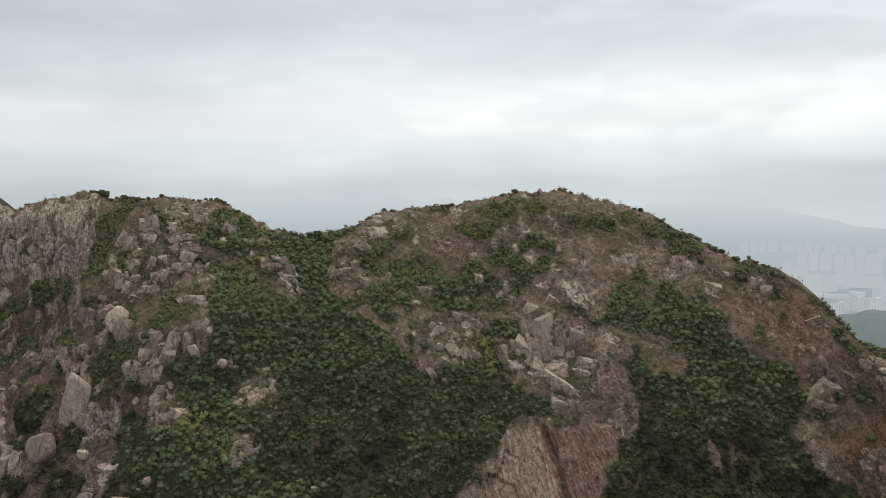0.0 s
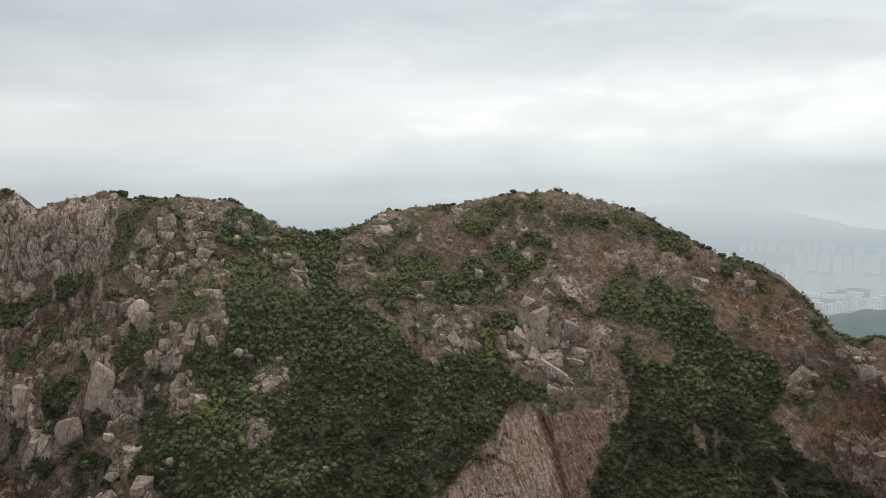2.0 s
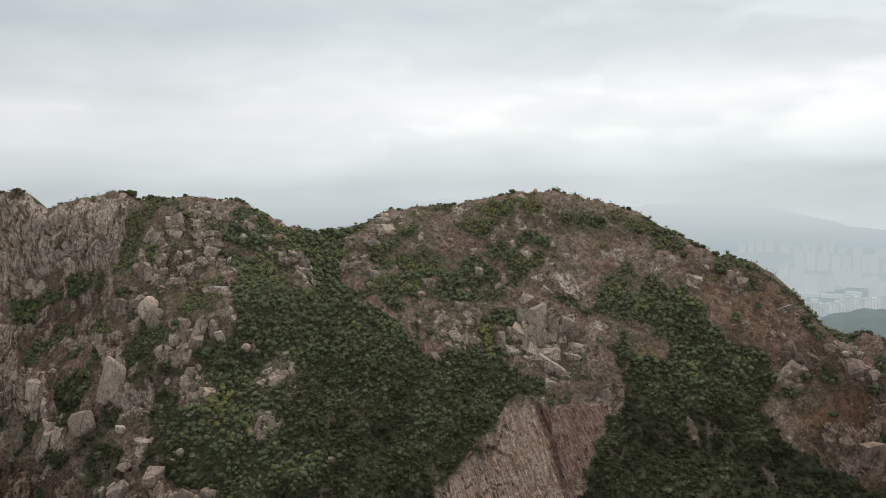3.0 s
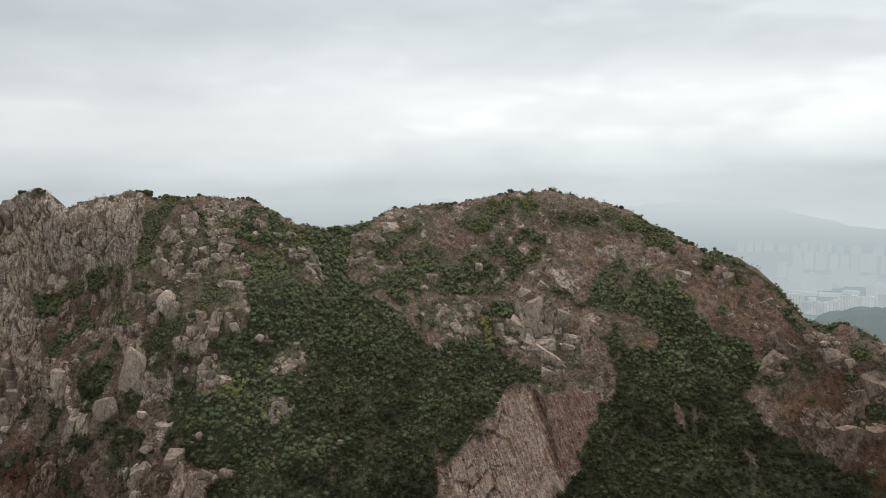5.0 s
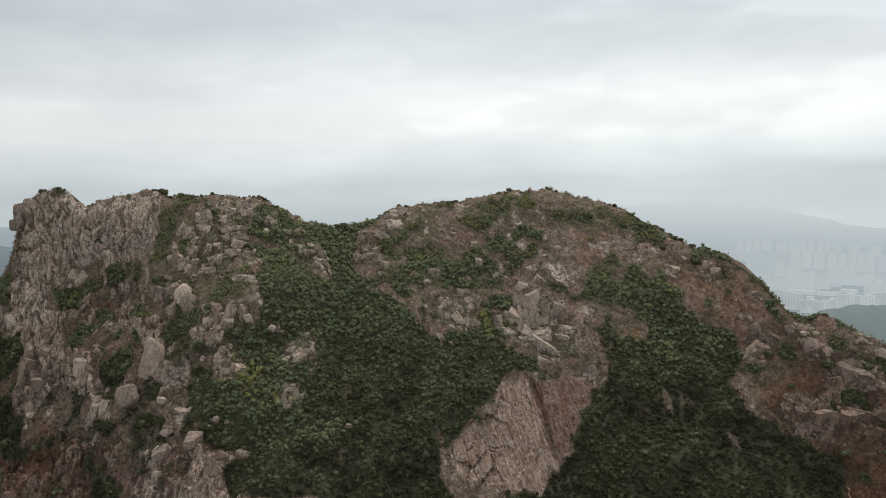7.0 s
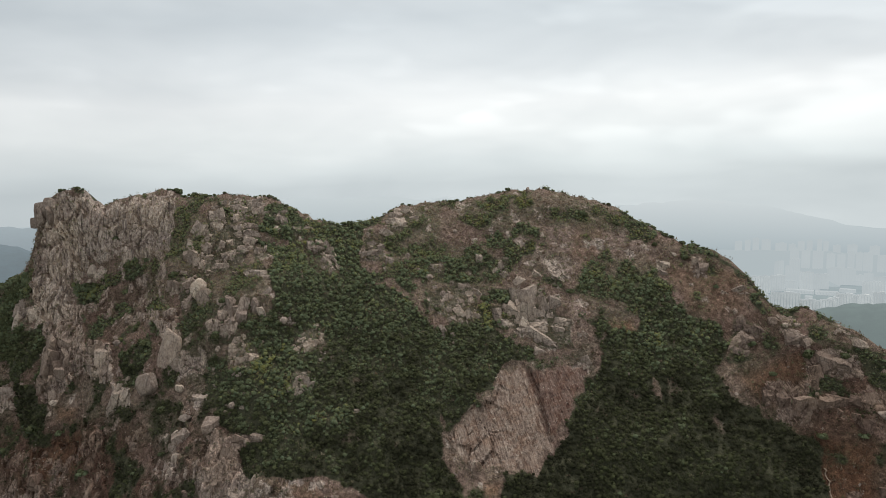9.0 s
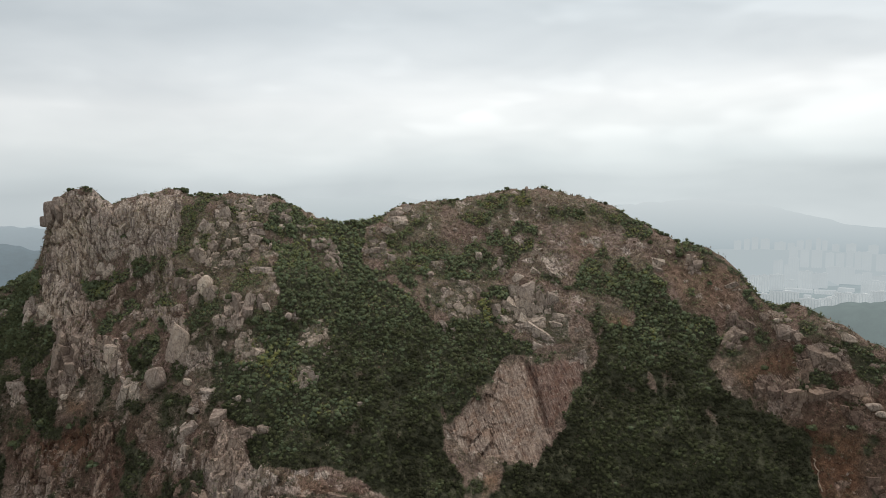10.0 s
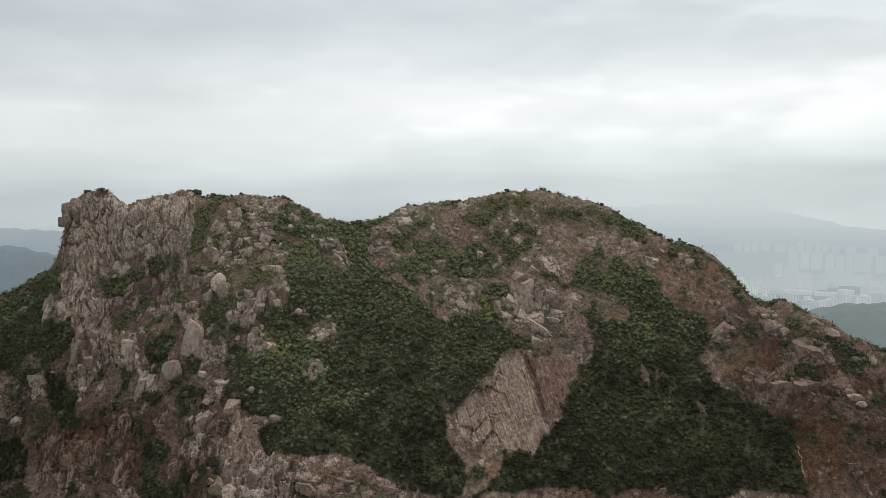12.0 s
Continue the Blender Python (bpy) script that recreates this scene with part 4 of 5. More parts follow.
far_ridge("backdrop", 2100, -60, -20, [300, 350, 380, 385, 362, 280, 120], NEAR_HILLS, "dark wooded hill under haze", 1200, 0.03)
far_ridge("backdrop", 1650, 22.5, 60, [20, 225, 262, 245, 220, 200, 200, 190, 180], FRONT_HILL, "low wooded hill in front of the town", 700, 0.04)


# ---- loose things: rocks, shrubs, grass ----
def part(name, bm, mat, parent, label=""):
    """One mesh object under a thing, from a bmesh."""
    me = bpy.data.meshes.new(name)
    bm.to_mesh(me)
    bm.free()
    me.materials.append(mat)
    ob = new(name, me)
    ob.parent = parent
    return tagged(ob, label)


def rock_mesh(seed, cuts, keep, worn=0):
    """A granite block about one unit in radius, split off along flat joints, its faces a little uneven."""
    rnd = random.Random(seed)
    bm = bmesh.new()
    bmesh.ops.create_cube(bm, size=2.0)
    bmesh.ops.rotate(bm, verts=bm.verts, matrix=Euler([rnd.uniform(-0.3, 0.3) for _ in range(3)]).to_matrix())
    for k in range(cuts):
        n = Vector((rnd.gauss(0, 1), rnd.gauss(0, 1), rnd.gauss(0, 0.9))).normalized()
        cut = bmesh.ops.bisect_plane(bm, geom=[*bm.verts, *bm.edges, *bm.faces], plane_co=n * rnd.uniform(*keep), plane_no=n, clear_outer=True)
        rim = [e for e in cut["geom_cut"] if isinstance(e, bmesh.types.BMEdge)]
        if len(rim) > 2:
            bmesh.ops.contextual_create(bm, geom=rim)
    bmesh.ops.remove_doubles(bm, verts=bm.verts, dist=0.03)
    bmesh.ops.triangulate(bm, faces=bm.faces)
    for again in range(2):
        bmesh.ops.subdivide_edges(bm, edges=[e for e in bm.edges if e.calc_length() > 0.36], cuts=1)
        bmesh.ops.triangulate(bm, faces=bm.faces)
    for v in bm.verts:
        v.co += Vector([noise.noise(v.co * 2.6 + Vector((seed * 3.1, k * 9.7, 0))) for k in range(3)]) * 0.075
        v.co += v.co.normalized() * noise.noise(v.co * 6.5 + Vector((seed * 1.7, 0, 0))) * 0.03
    for again in range(worn):
        bmesh.ops.smooth_vert(bm, verts=bm.verts, factor=0.5, use_axis_x=True, use_axis_y=True, use_axis_z=True)
    bmesh.ops.recalc_face_normals(bm, faces=bm.faces)
    for f in bm.faces:
        f.smooth = worn > 0
    me = bpy.data.meshes.new("rock")
    bm.to_mesh(me)
    bm.free()
    me.materials.append(GRANITE)
    return me


ANGULAR = [rock_mesh(s, 9, (0.5, 1.0)) for s in range(18)]
JOINTED = [rock_mesh(s + 90, 8, (0.82, 1.15)) for s in range(24)]
WORN = [rock_mesh(s + 130, 14, (0.72, 1.0), 1) for s in range(9)]
ROUNDED = [rock_mesh(s + 50, 22, (0.8, 1.05), 3) for s in range(10)]
dice = random.Random(11)


def seat(at, up, size, loose=14, lean=0.0):
    """A matrix for a rock that lies at a place, half sunk, with its broad side outward."""
    turn = Matrix.Rotation(radians(lean), 4, "Y") @ Euler([radians(dice.uniform(-loose, loose)) for _ in range(3)]).to_matrix().to_4x4()
    slope = Matrix.Rotation(math.atan2(up.x, -up.y) * 0.6, 4, "Z")
    return Matrix.Translation(at) @ slope @ turn @ Matrix.Diagonal((*size, 1))


def crag(label, *rocks):
    """Rocks jointed side by side, standing out of the hill: each by x, z, half width, half height and lean."""
    at, up = spot(*rocks[0][:2])
    thing = tagged(new("rock_outcrop"), label, "rocks", "rock outcrops on the hillside")
    thing.matrix_world = Matrix.Translation(at)
    for x, z, w, h, lean, *kind in rocks:
        beside = [(x + dice.uniform(-1, 1) * w, z + dice.uniform(-1.1, 1.1) * h, w * dice.uniform(0.25, 0.55), h * dice.uniform(0.25, 0.55), lean + dice.uniform(-20, 20)) for _ in range(0 if kind else 4)]
        for bx, bz, bw, bh, turn in [(x, z, w, h, lean)] + beside:
            p, n = spot(bx, bz)
            deep = min(bw, bh) * dice.uniform(0.75, 1.0) + max(bw, bh) * 0.15
            ob = new("rock", dice.choice(kind[0] if kind else ANGULAR + JOINTED))
            dark, light = dim_buff_at(bx, bz)
            ob["rock_dim_red"], ob["buff"] = dark * 0.9, max(light, 0.1)
            ob.parent = thing
            ob.matrix_basis = thing.matrix_world.inverted() @ seat(p - n * deep * dice.uniform(0.35, 0.6), n, (bw * 1.17, deep, bh * 1.17), 15, turn)


def boulder(x, z, rx, rz, label, lift=0.3):
    p, n = spot(x, z)
    deep = (rx + rz) * 0.5
    ob = new("boulder", dice.choice(ROUNDED))
    ob.matrix_world = seat(p + n * deep * (lift + (0.35 if rx > 2.5 else 0.0)), n, (rx, deep, rz), 14)
    ob["rock_dim_red"], ob["buff"] = 0.0, (0.8 if rx > 2.5 else 0.4)
    tagged(ob, label, "boulder", "boulders on the hillside")


def leaf_cloud(rng, centre, up, radius, leaves, fine=0.115, flat=0.8):
    """Corners of small leaf sprays round many crowns at once: arrays of places, axes and sizes."""
    n = len(centre)
    d = rng.normal(size=(n, leaves, 3))
    d /= np.linalg.norm(d, axis=2, keepdims=True)
    side = (d * up[:, None, :]).sum(2, keepdims=True)
    d = np.where(side < -0.65, d - 2 * side * up[:, None, :], d)
    seed = rng.uniform(0, 50, (n, 1))
    lump = 0.56 + 0.74 * smooth_noise(d[..., 0] * 1.9 + seed, d[..., 1] * 1.9 + seed, d[..., 2] * 1.9)
    r = radius[:, None] * lump * rng.uniform(0.72, 1.06, (n, leaves))
    at = centre[:, None, :] + d * r[..., None] * np.array([1, 1, flat])
    nrm = d + rng.normal(size=d.shape) * 0.35
    nrm /= np.linalg.norm(nrm, axis=2, keepdims=True)
    t1 = np.cross(nrm, rng.normal(size=d.shape))
    t1 /= np.maximum(np.linalg.norm(t1, axis=2, keepdims=True), 1e-6)
    t2 = np.cross(nrm, t1)
    s = (radius[:, None] ** 0.6 * fine * rng.uniform(0.6, 1.4, (n, leaves)))[..., None]
    long = rng.uniform(0.7, 1.5, (n, leaves))[..., None]
    c = np.stack([at - t1 * s * long, at + t1 * s * long * 0.6 - t2 * s * 0.9, at + t1 * s * long * 0.6 + t2 * s * 0.9 + nrm * s * 0.3], 2)
    dome = d * 0.6 + up[:, None, :] * 0.5 + rng.normal(size=d.shape) * 0.06
    dome /= np.linalg.norm(dome, axis=2, keepdims=True)
    return c.reshape(-1, 3), np.repeat(dome.reshape(-1, 3), 3, axis=0)


def choose(rng, weight, count):
    """Random vertices of the face, by weight."""
    p = weight.ravel().astype(float)
    i = rng.choice(p.size, count, p=p / p.sum())
    return np.unravel_index(i, weight.shape)


view = ((X > -276) & (X < 205) & (drops[None, :] < 172)).astype(float)
steep = np.clip(np.abs(normal[..., 2]) * 1.6, 0.15, 1)
thick = np.clip((green - 0.38) * 4.5, 0, 1) * view
thin = np.clip((green - 0.12) * 2, 0, 1) * (1 - np.clip((green - 0.38) * 4.5, 0, 1)) * view
broad = fractal(X / 22, Y / 22, Z / 22, 3, 77)
scrub = np.clip((fractal(X / 8, Y / 8, Z / 8, 3, 55) - 0.5) * 5, 0, 1) * view * steep * (1 - slab)


def ball():
    """Corners and faces of a twenty-sided body."""
    bm = bmesh.new()
    bmesh.ops.create_icosphere(bm, subdivisions=1, radius=1)
    bm.verts.index_update()
    got = np.array([v.co for v in bm.verts]), np.array([[v.index for v in f.verts] for f in bm.faces])
    bm.free()
    return got


HEART = ball()


def shrub_cover(name, weight, count, low, high, leaves, label, seed, tone_shift=0.0, mat=LEAF, fine=0.15, heart=False):
    r = np.random.default_rng(seed)
    i, j = choose(r, weight, count)
    size = low + (high - low) * r.beta(1.6, 3.0, count) * (1 if not heart else 0.5 + 0.5 * np.clip((wood[i, j] - 0.5) * 3, 0, 1))
    up = normal[i, j] * 0.45 + np.array([0, 0, 0.8])
    up /= np.linalg.norm(up, axis=1, keepdims=True)
    centre = P[i, j] + up * size[:, None] * 0.5 + r.normal(size=(count, 3)) * 0.25
    corners, domes = leaf_cloud(r, centre, up, size, leaves, fine)
    faces = np.arange(len(corners)).reshape(-1, 3)
    # haze and shade put into the tone: paler upslope, darker low in the east
    crest_haze = np.clip((Z[i, j] - 388) / 62, 0, 1)
    tone = np.clip(tone_shift - 0.02 + 0.86 * crest_haze + (broad[i, j] - 0.5) * 0.8 + clumps[i, j] * 0.7 + r.normal(size=count) * 0.14 - 0.12 * np.clip((X[i, j] - 30) / 40, 0, 1) * np.clip((425 - Z[i, j]) / 20, 0, 1), 0.0, 0.8)
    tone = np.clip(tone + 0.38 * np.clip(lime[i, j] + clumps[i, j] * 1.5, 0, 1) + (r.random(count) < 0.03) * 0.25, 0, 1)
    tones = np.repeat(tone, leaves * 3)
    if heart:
        # twigs and inner leaves behind the outer sprays; crown shade is put into their tone
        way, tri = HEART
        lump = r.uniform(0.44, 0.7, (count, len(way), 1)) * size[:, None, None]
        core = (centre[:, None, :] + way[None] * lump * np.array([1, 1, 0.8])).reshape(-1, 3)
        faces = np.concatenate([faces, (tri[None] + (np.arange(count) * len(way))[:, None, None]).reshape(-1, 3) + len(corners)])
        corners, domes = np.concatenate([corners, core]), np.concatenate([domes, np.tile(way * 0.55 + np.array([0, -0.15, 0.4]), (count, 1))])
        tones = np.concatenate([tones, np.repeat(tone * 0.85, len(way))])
    me = mesh_from(name, corners, faces, mat, {"tone": tones}, True, domes)
    return tagged(new(name, me), label, "shrubs", kind="stuff")


top_edge = np.exp(-drops / 2.0)[None, :] * view
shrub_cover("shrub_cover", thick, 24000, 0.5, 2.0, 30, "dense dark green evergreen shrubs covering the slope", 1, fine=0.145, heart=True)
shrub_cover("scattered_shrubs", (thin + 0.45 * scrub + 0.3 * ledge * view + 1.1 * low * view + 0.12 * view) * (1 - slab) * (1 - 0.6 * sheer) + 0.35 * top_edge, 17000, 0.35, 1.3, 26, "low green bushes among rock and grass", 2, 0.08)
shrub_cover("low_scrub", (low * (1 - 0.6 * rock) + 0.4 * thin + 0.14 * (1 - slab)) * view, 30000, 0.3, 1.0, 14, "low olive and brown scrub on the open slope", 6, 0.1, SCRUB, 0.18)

# dry grass: tufts of short blades on the open ground
def grass_cover(count, blades):
    r = np.random.default_rng(3)
    open_ground = (1 - np.clip(green * 1.6, 0, 1)) * (1 - 0.75 * rock) * (1 - slab) * view + 0.04 * view * (1 - slab)
    i, j = choose(r, open_ground, count)
    base = P[i, j][:, None, :] + r.normal(size=(count, blades, 3)) * np.array([0.45, 0.35, 0.1])
    lean = r.normal(size=(count, blades, 3)) * 0.45 + np.array([0, -0.35, 1.0])
    tall = r.uniform(0.35, 0.95, (count, blades, 1))
    side = r.normal(size=(count, blades, 3)) * np.array([0.16, 0.08, 0.03])
    c = np.stack([base - side, base + side, base + lean * tall], 2).reshape(-1, 3)
    tone = np.clip(0.42 + (broad[i, j] - 0.5) * 0.9 + r.normal(size=count) * 0.16 + 0.05 * dry[i, j] - 0.4 * dim_red[i, j], 0, 1)
    me = mesh_from("dry_grass", c, np.arange(len(c)).reshape(-1, 3), STRAW, {"tone": np.repeat(tone, blades * 3)})
    tagged(new("dry_grass", me), "brown dry grass tufts on the open hillside", "grass", kind="stuff")


grass_cover(16000, 8)


def rubble(count):
    """Loose stones on ledges and bare ground, too many to count."""
    r = np.random.default_rng(9)
    shapes = []
    for k in range(6):
        v = r.normal(size=(8, 3))
        bm = bmesh.new()
        for c in v / np.linalg.norm(v, axis=1, keepdims=True) * r.uniform(0.75, 1.1, (8, 1)):
            bm.verts.new(c)
        bmesh.ops.convex_hull(bm, input=bm.verts)
        bm.verts.index_update()
        shapes.append((np.array([v.co for v in bm.verts]), np.array([[v.index for v in f.verts] for f in bm.faces])))
        bm.free()
    weight = (np.clip(rock - 0.15, 0, 1) + 0.14 * (1 - np.clip(green * 1.8, 0, 1)) + 0.5 * np.clip(slab * (1 - slab) * 3, 0, 1)) * view
    i, j = choose(r, weight, count)
    verts, faces, at = [], [], 0
    for a, b in zip(i, j):
        sv, sf = shapes[r.integers(6)]
        s = 0.18 + 0.9 * r.beta(1.0, 5)
        verts.append(sv * s * r.uniform(0.7, 1.3, 3) + P[a, b] + normal[a, b] * s * 0.3)
        faces.append(sf + at)
        at += len(sv)
    me = mesh_from("rubble", np.concatenate(verts), np.concatenate(faces), RUBBLE)
    tagged(new("rubble", me), "pale broken granite stones strewn over the slope", "stones", kind="stuff")


rubble(5000)


def shrub_variant(seed):
    """A single bush: short forked stems and a crown of leaf sprays, one metre in radius."""
    r = np.random.default_rng(100 + seed)
    thing = new("shrub")
    bm = bmesh.new()
    for k in range(4):
        lean = Vector((r.uniform(-0.5, 0.5), r.uniform(-0.5, 0.5), 1)).normalized()
        got = bmesh.ops.create_cone(bm, cap_ends=True, segments=6, radius1=0.06, radius2=0.025, depth=0.6)
        bmesh.ops.transform(bm, verts=got["verts"], matrix=lean.to_track_quat("Z", "Y").to_matrix().to_4x4() @ Matrix.Translation((0, 0, 0.1)))
    part("stems", bm, BARK, thing)
    lobes = 5
    centre = np.array([[0, 0, 0.3]]) + r.normal(size=(lobes, 3)) * np.array([0.4, 0.4, 0.16])
    corners, domes = leaf_cloud(r, centre, np.tile([0, 0, 1.0], (lobes, 1)), r.uniform(0.5, 0.8, lobes), 240, 0.165)
    tone = np.repeat(np.clip(0.5 + r.normal(size=lobes) * 0.12, 0, 1), 240 * 3)
    crown = new("crown", mesh_from("crown", corners, np.arange(len(corners)).reshape(-1, 3), LEAF, {"tone": tone}, True, domes))
    crown.parent = thing
    return tagged(thing, "dark green wind-shaped bush on the hillside", "shrub", "bushes on the hillside")


SHRUBS = [shrub_variant(s) for s in range(6)]
unused = list(SHRUBS)


def shrub(x, z, r, label=""):
    p, n = spot(x, z)
    m = Matrix.Translation(p - Vector((0, 0, 0.12 * r))) @ Matrix.Rotation(dice.uniform(0, 6.3), 4, "Z") @ Matrix.Diagonal((r, r, r * dice.uniform(0.8, 1.15), 1))
    if unused:
        ob = unused.pop()
        ob.matrix_world = m
    else:
        ob = copy_thing(dice.choice(SHRUBS), m)
        ob.matrix_basis = m
    return tagged(ob, label)


# ---- crags ----
crag("large pale granite crag on the brown hillside", (34.6, 436.7, 4.8, 6.8, 0), (34.6, 431.4, 5.5, 3.6, 10), (29.6, 438.6, 2.8, 2.8, 0), (40.2, 438.1, 2.4, 3.2, 10), (41.9, 434.2, 2.0, 4.4, -10), (45.3, 434.3, 2.4, 4.4, 15), (28.5, 431.8, 4.7, 2.6, 35), (31.3, 428.6, 3.9, 1.6, 35), (21.2, 429.8, 1.9, 4.7, -25), (35.8, 426.3, 6.6, 2.1, 5), (38.6, 422.9, 6.9, 1.7, 28), (43, 420.6, 3.4, 1.3, 30), (49.8, 428.3, 3.9, 1.7, 20), (25.1, 427.3, 2.7, 1.6, 30))
crag("pale ledges and stones below the crag", (47, 425.9, 2.3, 1.3, 20), (37.4, 417.8, 2.2, 1.5, 20), (57, 423.7, 1.9, 1.1, 15), (56.5, 413.7, 2.2, 2.2, 0), (40.8, 447.3, 2.5, 1.2, 30), (51.4, 445.6, 3.7, 0.8, 35), (53.1, 428.6, 1.7, 1.2, 15))
crag("broken pale granite ledges among brown grass", (5.5, 442, 2.5, 1.6, 15), (11.7, 439.4, 2.4, 1.6, 20), (7.8, 439, 2.0, 1.4, 20), (8.9, 436.4, 1.6, 1.2, 10), (-1.2, 438.3, 2.8, 1.8, 20), (-2.9, 439, 1.6, 1.6, 0), (4.4, 431.9, 1.8, 2.8, -25), (7.8, 430.9, 1.6, 3.1, -25), (-0.1, 429.9, 1.7, 1.5, 0), (-1.8, 432.8, 1.6, 1.4, 0), (11.1, 430.7, 1.6, 1.4, 0), (3.8, 436.1, 1.4, 1.4, 0), (14.5, 435.2, 1.0, 1.0, 0), (-3.4, 425, 1.1, 2.7, -25), (0.5, 423.1, 0.8, 1.9, -25))
crag("small pale crags on the upper slope", (12.8, 453.5, 0.9, 2.6, 0), (24, 449.8, 1.9, 2.7, 10), (25.1, 448.2, 2.9, 1.7, 10), (20.6, 448.8, 1.3, 2.1, 0), (-0.1, 443.9, 1.6, 0.8, 15), (26.2, 453.8, 1.3, 0.8, 0), (-7.4, 451, 2.1, 1.1, 0), (-4, 452.2, 1.7, 0.8, 0), (-16.3, 449.7, 1.3, 0.6, 0), (-7.9, 442.2, 1.0, 1.0, 0), (-2.9, 438.4, 2.0, 2.4, 0))
crag("ledges of pale rock beside the gully", (-39.8, 464.5, 1.8, 0.9, 0), (-38.7, 459.9, 2.2, 1.3, 0), (-37, 456.6, 3.0, 1.1, 10), (-41, 455.9, 2.2, 1.3, 0), (-33.7, 458.7, 1.3, 1.7, 0), (-30.9, 465.2, 3.1, 1.5, 20), (-21.9, 454.4, 0.8, 2.5, 15), (-29.2, 452.3, 1.9, 2.5, 0))
crag("pale slabs of rock just below the crest", (-28.6, 473.5, 3.2, 2.8, 0), (-25.3, 470, 3.6, 2.2, 0), (-24.2, 475.3, 4.1, 1.4, -20), (-19.1, 471.9, 2.3, 1.8, 0), (-29.2, 470.2, 2.3, 1.8, 0))
crag("pale jointed granite outcrop among shrubs", (-66.2, 460.7, 1.5, 2.1, 0), (-63.9, 460.6, 1.5, 1.9, 0), (-61.7, 459.1, 1.7, 1.9, 0), (-66.7, 458.8, 1.7, 1.5, 0), (-60, 459.4, 1.5, 2.6, -20), (-57.2, 456.7, 1.5, 2.5, -25), (-59.4, 452.9, 2.1, 3.3, -5), (-56.6, 451.8, 1.7, 3.3, -20), (-54.4, 452.8, 1.3, 3.8, -25), (-53.3, 450, 1.0, 2.5, -25), (-60.6, 455.5, 1.7, 1.5, 0), (-57.8, 455.2, 1.7, 1.3, 0), (-64.5, 458.3, 1.5, 1.3, 0))
crag("low stones at the head of an outcrop", (-71.8, 468.2, 2.6, 0.9, 0), (-69, 468.5, 1.8, 0.9, 0), (-74.6, 467.7, 1.7, 0.9, 0), (-71.2, 463.4, 1.3, 1.3, 0))
crag("weathered knobs of granite along the crest", (-107, 478.6, 2.3, 1.8, 0), (-107, 480.9, 1.8, 1.1, 0), (-104.8, 478.7, 1.6, 1.4, 0), (-97.5, 480.7, 2.3, 1.6, 0), (-96.4, 482.1, 1.4, 1.4, 0), (-98.6, 479.3, 1.8, 1.6, 0), (-97.5, 475.5, 1.8, 1.8, 0), (-107.6, 473.8, 1.1, 1.5, 0), (-105.4, 473, 0.9, 1.3, 0), (-98.6, 472.9, 1.3, 0.9, 0), (-89.1, 473.2, 1.1, 1.1, 0), (-95.8, 477.4, 1.1, 1.1, 0), (-109.3, 477.3, 1.1, 1.1, 0))
crag("pale boulders piled on the shoulder", (-83.5, 475.6, 2.0, 1.3, 0), (-84.1, 473, 2.0, 1.5, 0), (-81.8, 471.2, 1.5, 1.8, 0), (-85.8, 474.8, 1.3, 0.9, 0), (-84.1, 467.8, 1.7, 1.3, 25))
crag("tall jointed granite crag with split columns", (-116.6, 473.2, 3.1, 3.1, -10), (-113.2, 472.9, 2.0, 4.0, 0), (-115.4, 468.6, 2.2, 3.1, 0), (-113.2, 468.2, 2.0, 2.6, 0), (-123.8, 468.2, 2.2, 3.1, 10), (-121, 467.6, 2.0, 2.0, 0), (-118.8, 462.8, 1.9, 3.0, 0), (-117.1, 459.1, 2.5, 2.1, 10), (-118.2, 465.8, 2.2, 1.7, 0), (-125.5, 460.8, 1.5, 1.7, 0), (-109.8, 460.5, 1.3, 2.1, 0), (-105.4, 461.4, 1.3, 1.1, 0))
crag("jumbled granite blocks below the columns", (-105.4, 455.6, 1.7, 2.1, 0), (-102.6, 455.9, 1.7, 2.5, 0), (-107, 454.8, 1.7, 2.1, 0), (-116, 455.6, 1.7, 2.9, 0), (-117.1, 452.1, 1.7, 2.1, 0), (-108.7, 451.7, 2.1, 1.6, 0), (-113.2, 454.9, 2.1, 0.8, 0), (-105.4, 452.1, 2.1, 1.2, 0), (-119.4, 452.8, 1.5, 2.1, 0))
crag("stepped granite ledges on the rocky hillside", (-96.4, 468.7, 3.9, 1.7, 0), (-96.4, 465.8, 4.3, 1.7, 10), (-96.4, 462.9, 3.0, 1.7, 20), (-97, 460, 3.0, 1.7, 20), (-94.7, 463.4, 2.1, 2.1, -15), (-103.1, 464.8, 2.2, 1.3, 0), (-98.6, 459, 3.0, 1.1, 20), (-100.9, 457.4, 2.1, 1.0, 0), (-102, 468.6, 2.2, 1.7, 0))
crag("pale tower of stacked granite blocks", (-124.4, 454.3, 2.3, 3.2, 0), (-121.6, 454.3, 1.3, 3.0, 0), (-126.1, 455.1, 1.3, 2.1, 0), (-124.4, 457.2, 1.3, 1.1, 0), (-125, 459, 0.9, 0.9, 0))
crag("upright granite columns beside a smooth slab", (-121, 444.4, 2.8, 2.0, -15), (-127.8, 441.2, 2.1, 3.5, -5), (-124.4, 442.1, 1.6, 2.9, 0), (-130.6, 441.5, 1.6, 2.9, 5), (-119.4, 437.2, 2.0, 2.8, -10), (-119.9, 434.7, 2.0, 1.6, 0), (-126.1, 448.1, 2.9, 1.0, 0), (-112.6, 448.8, 2.1, 1.0, 0))
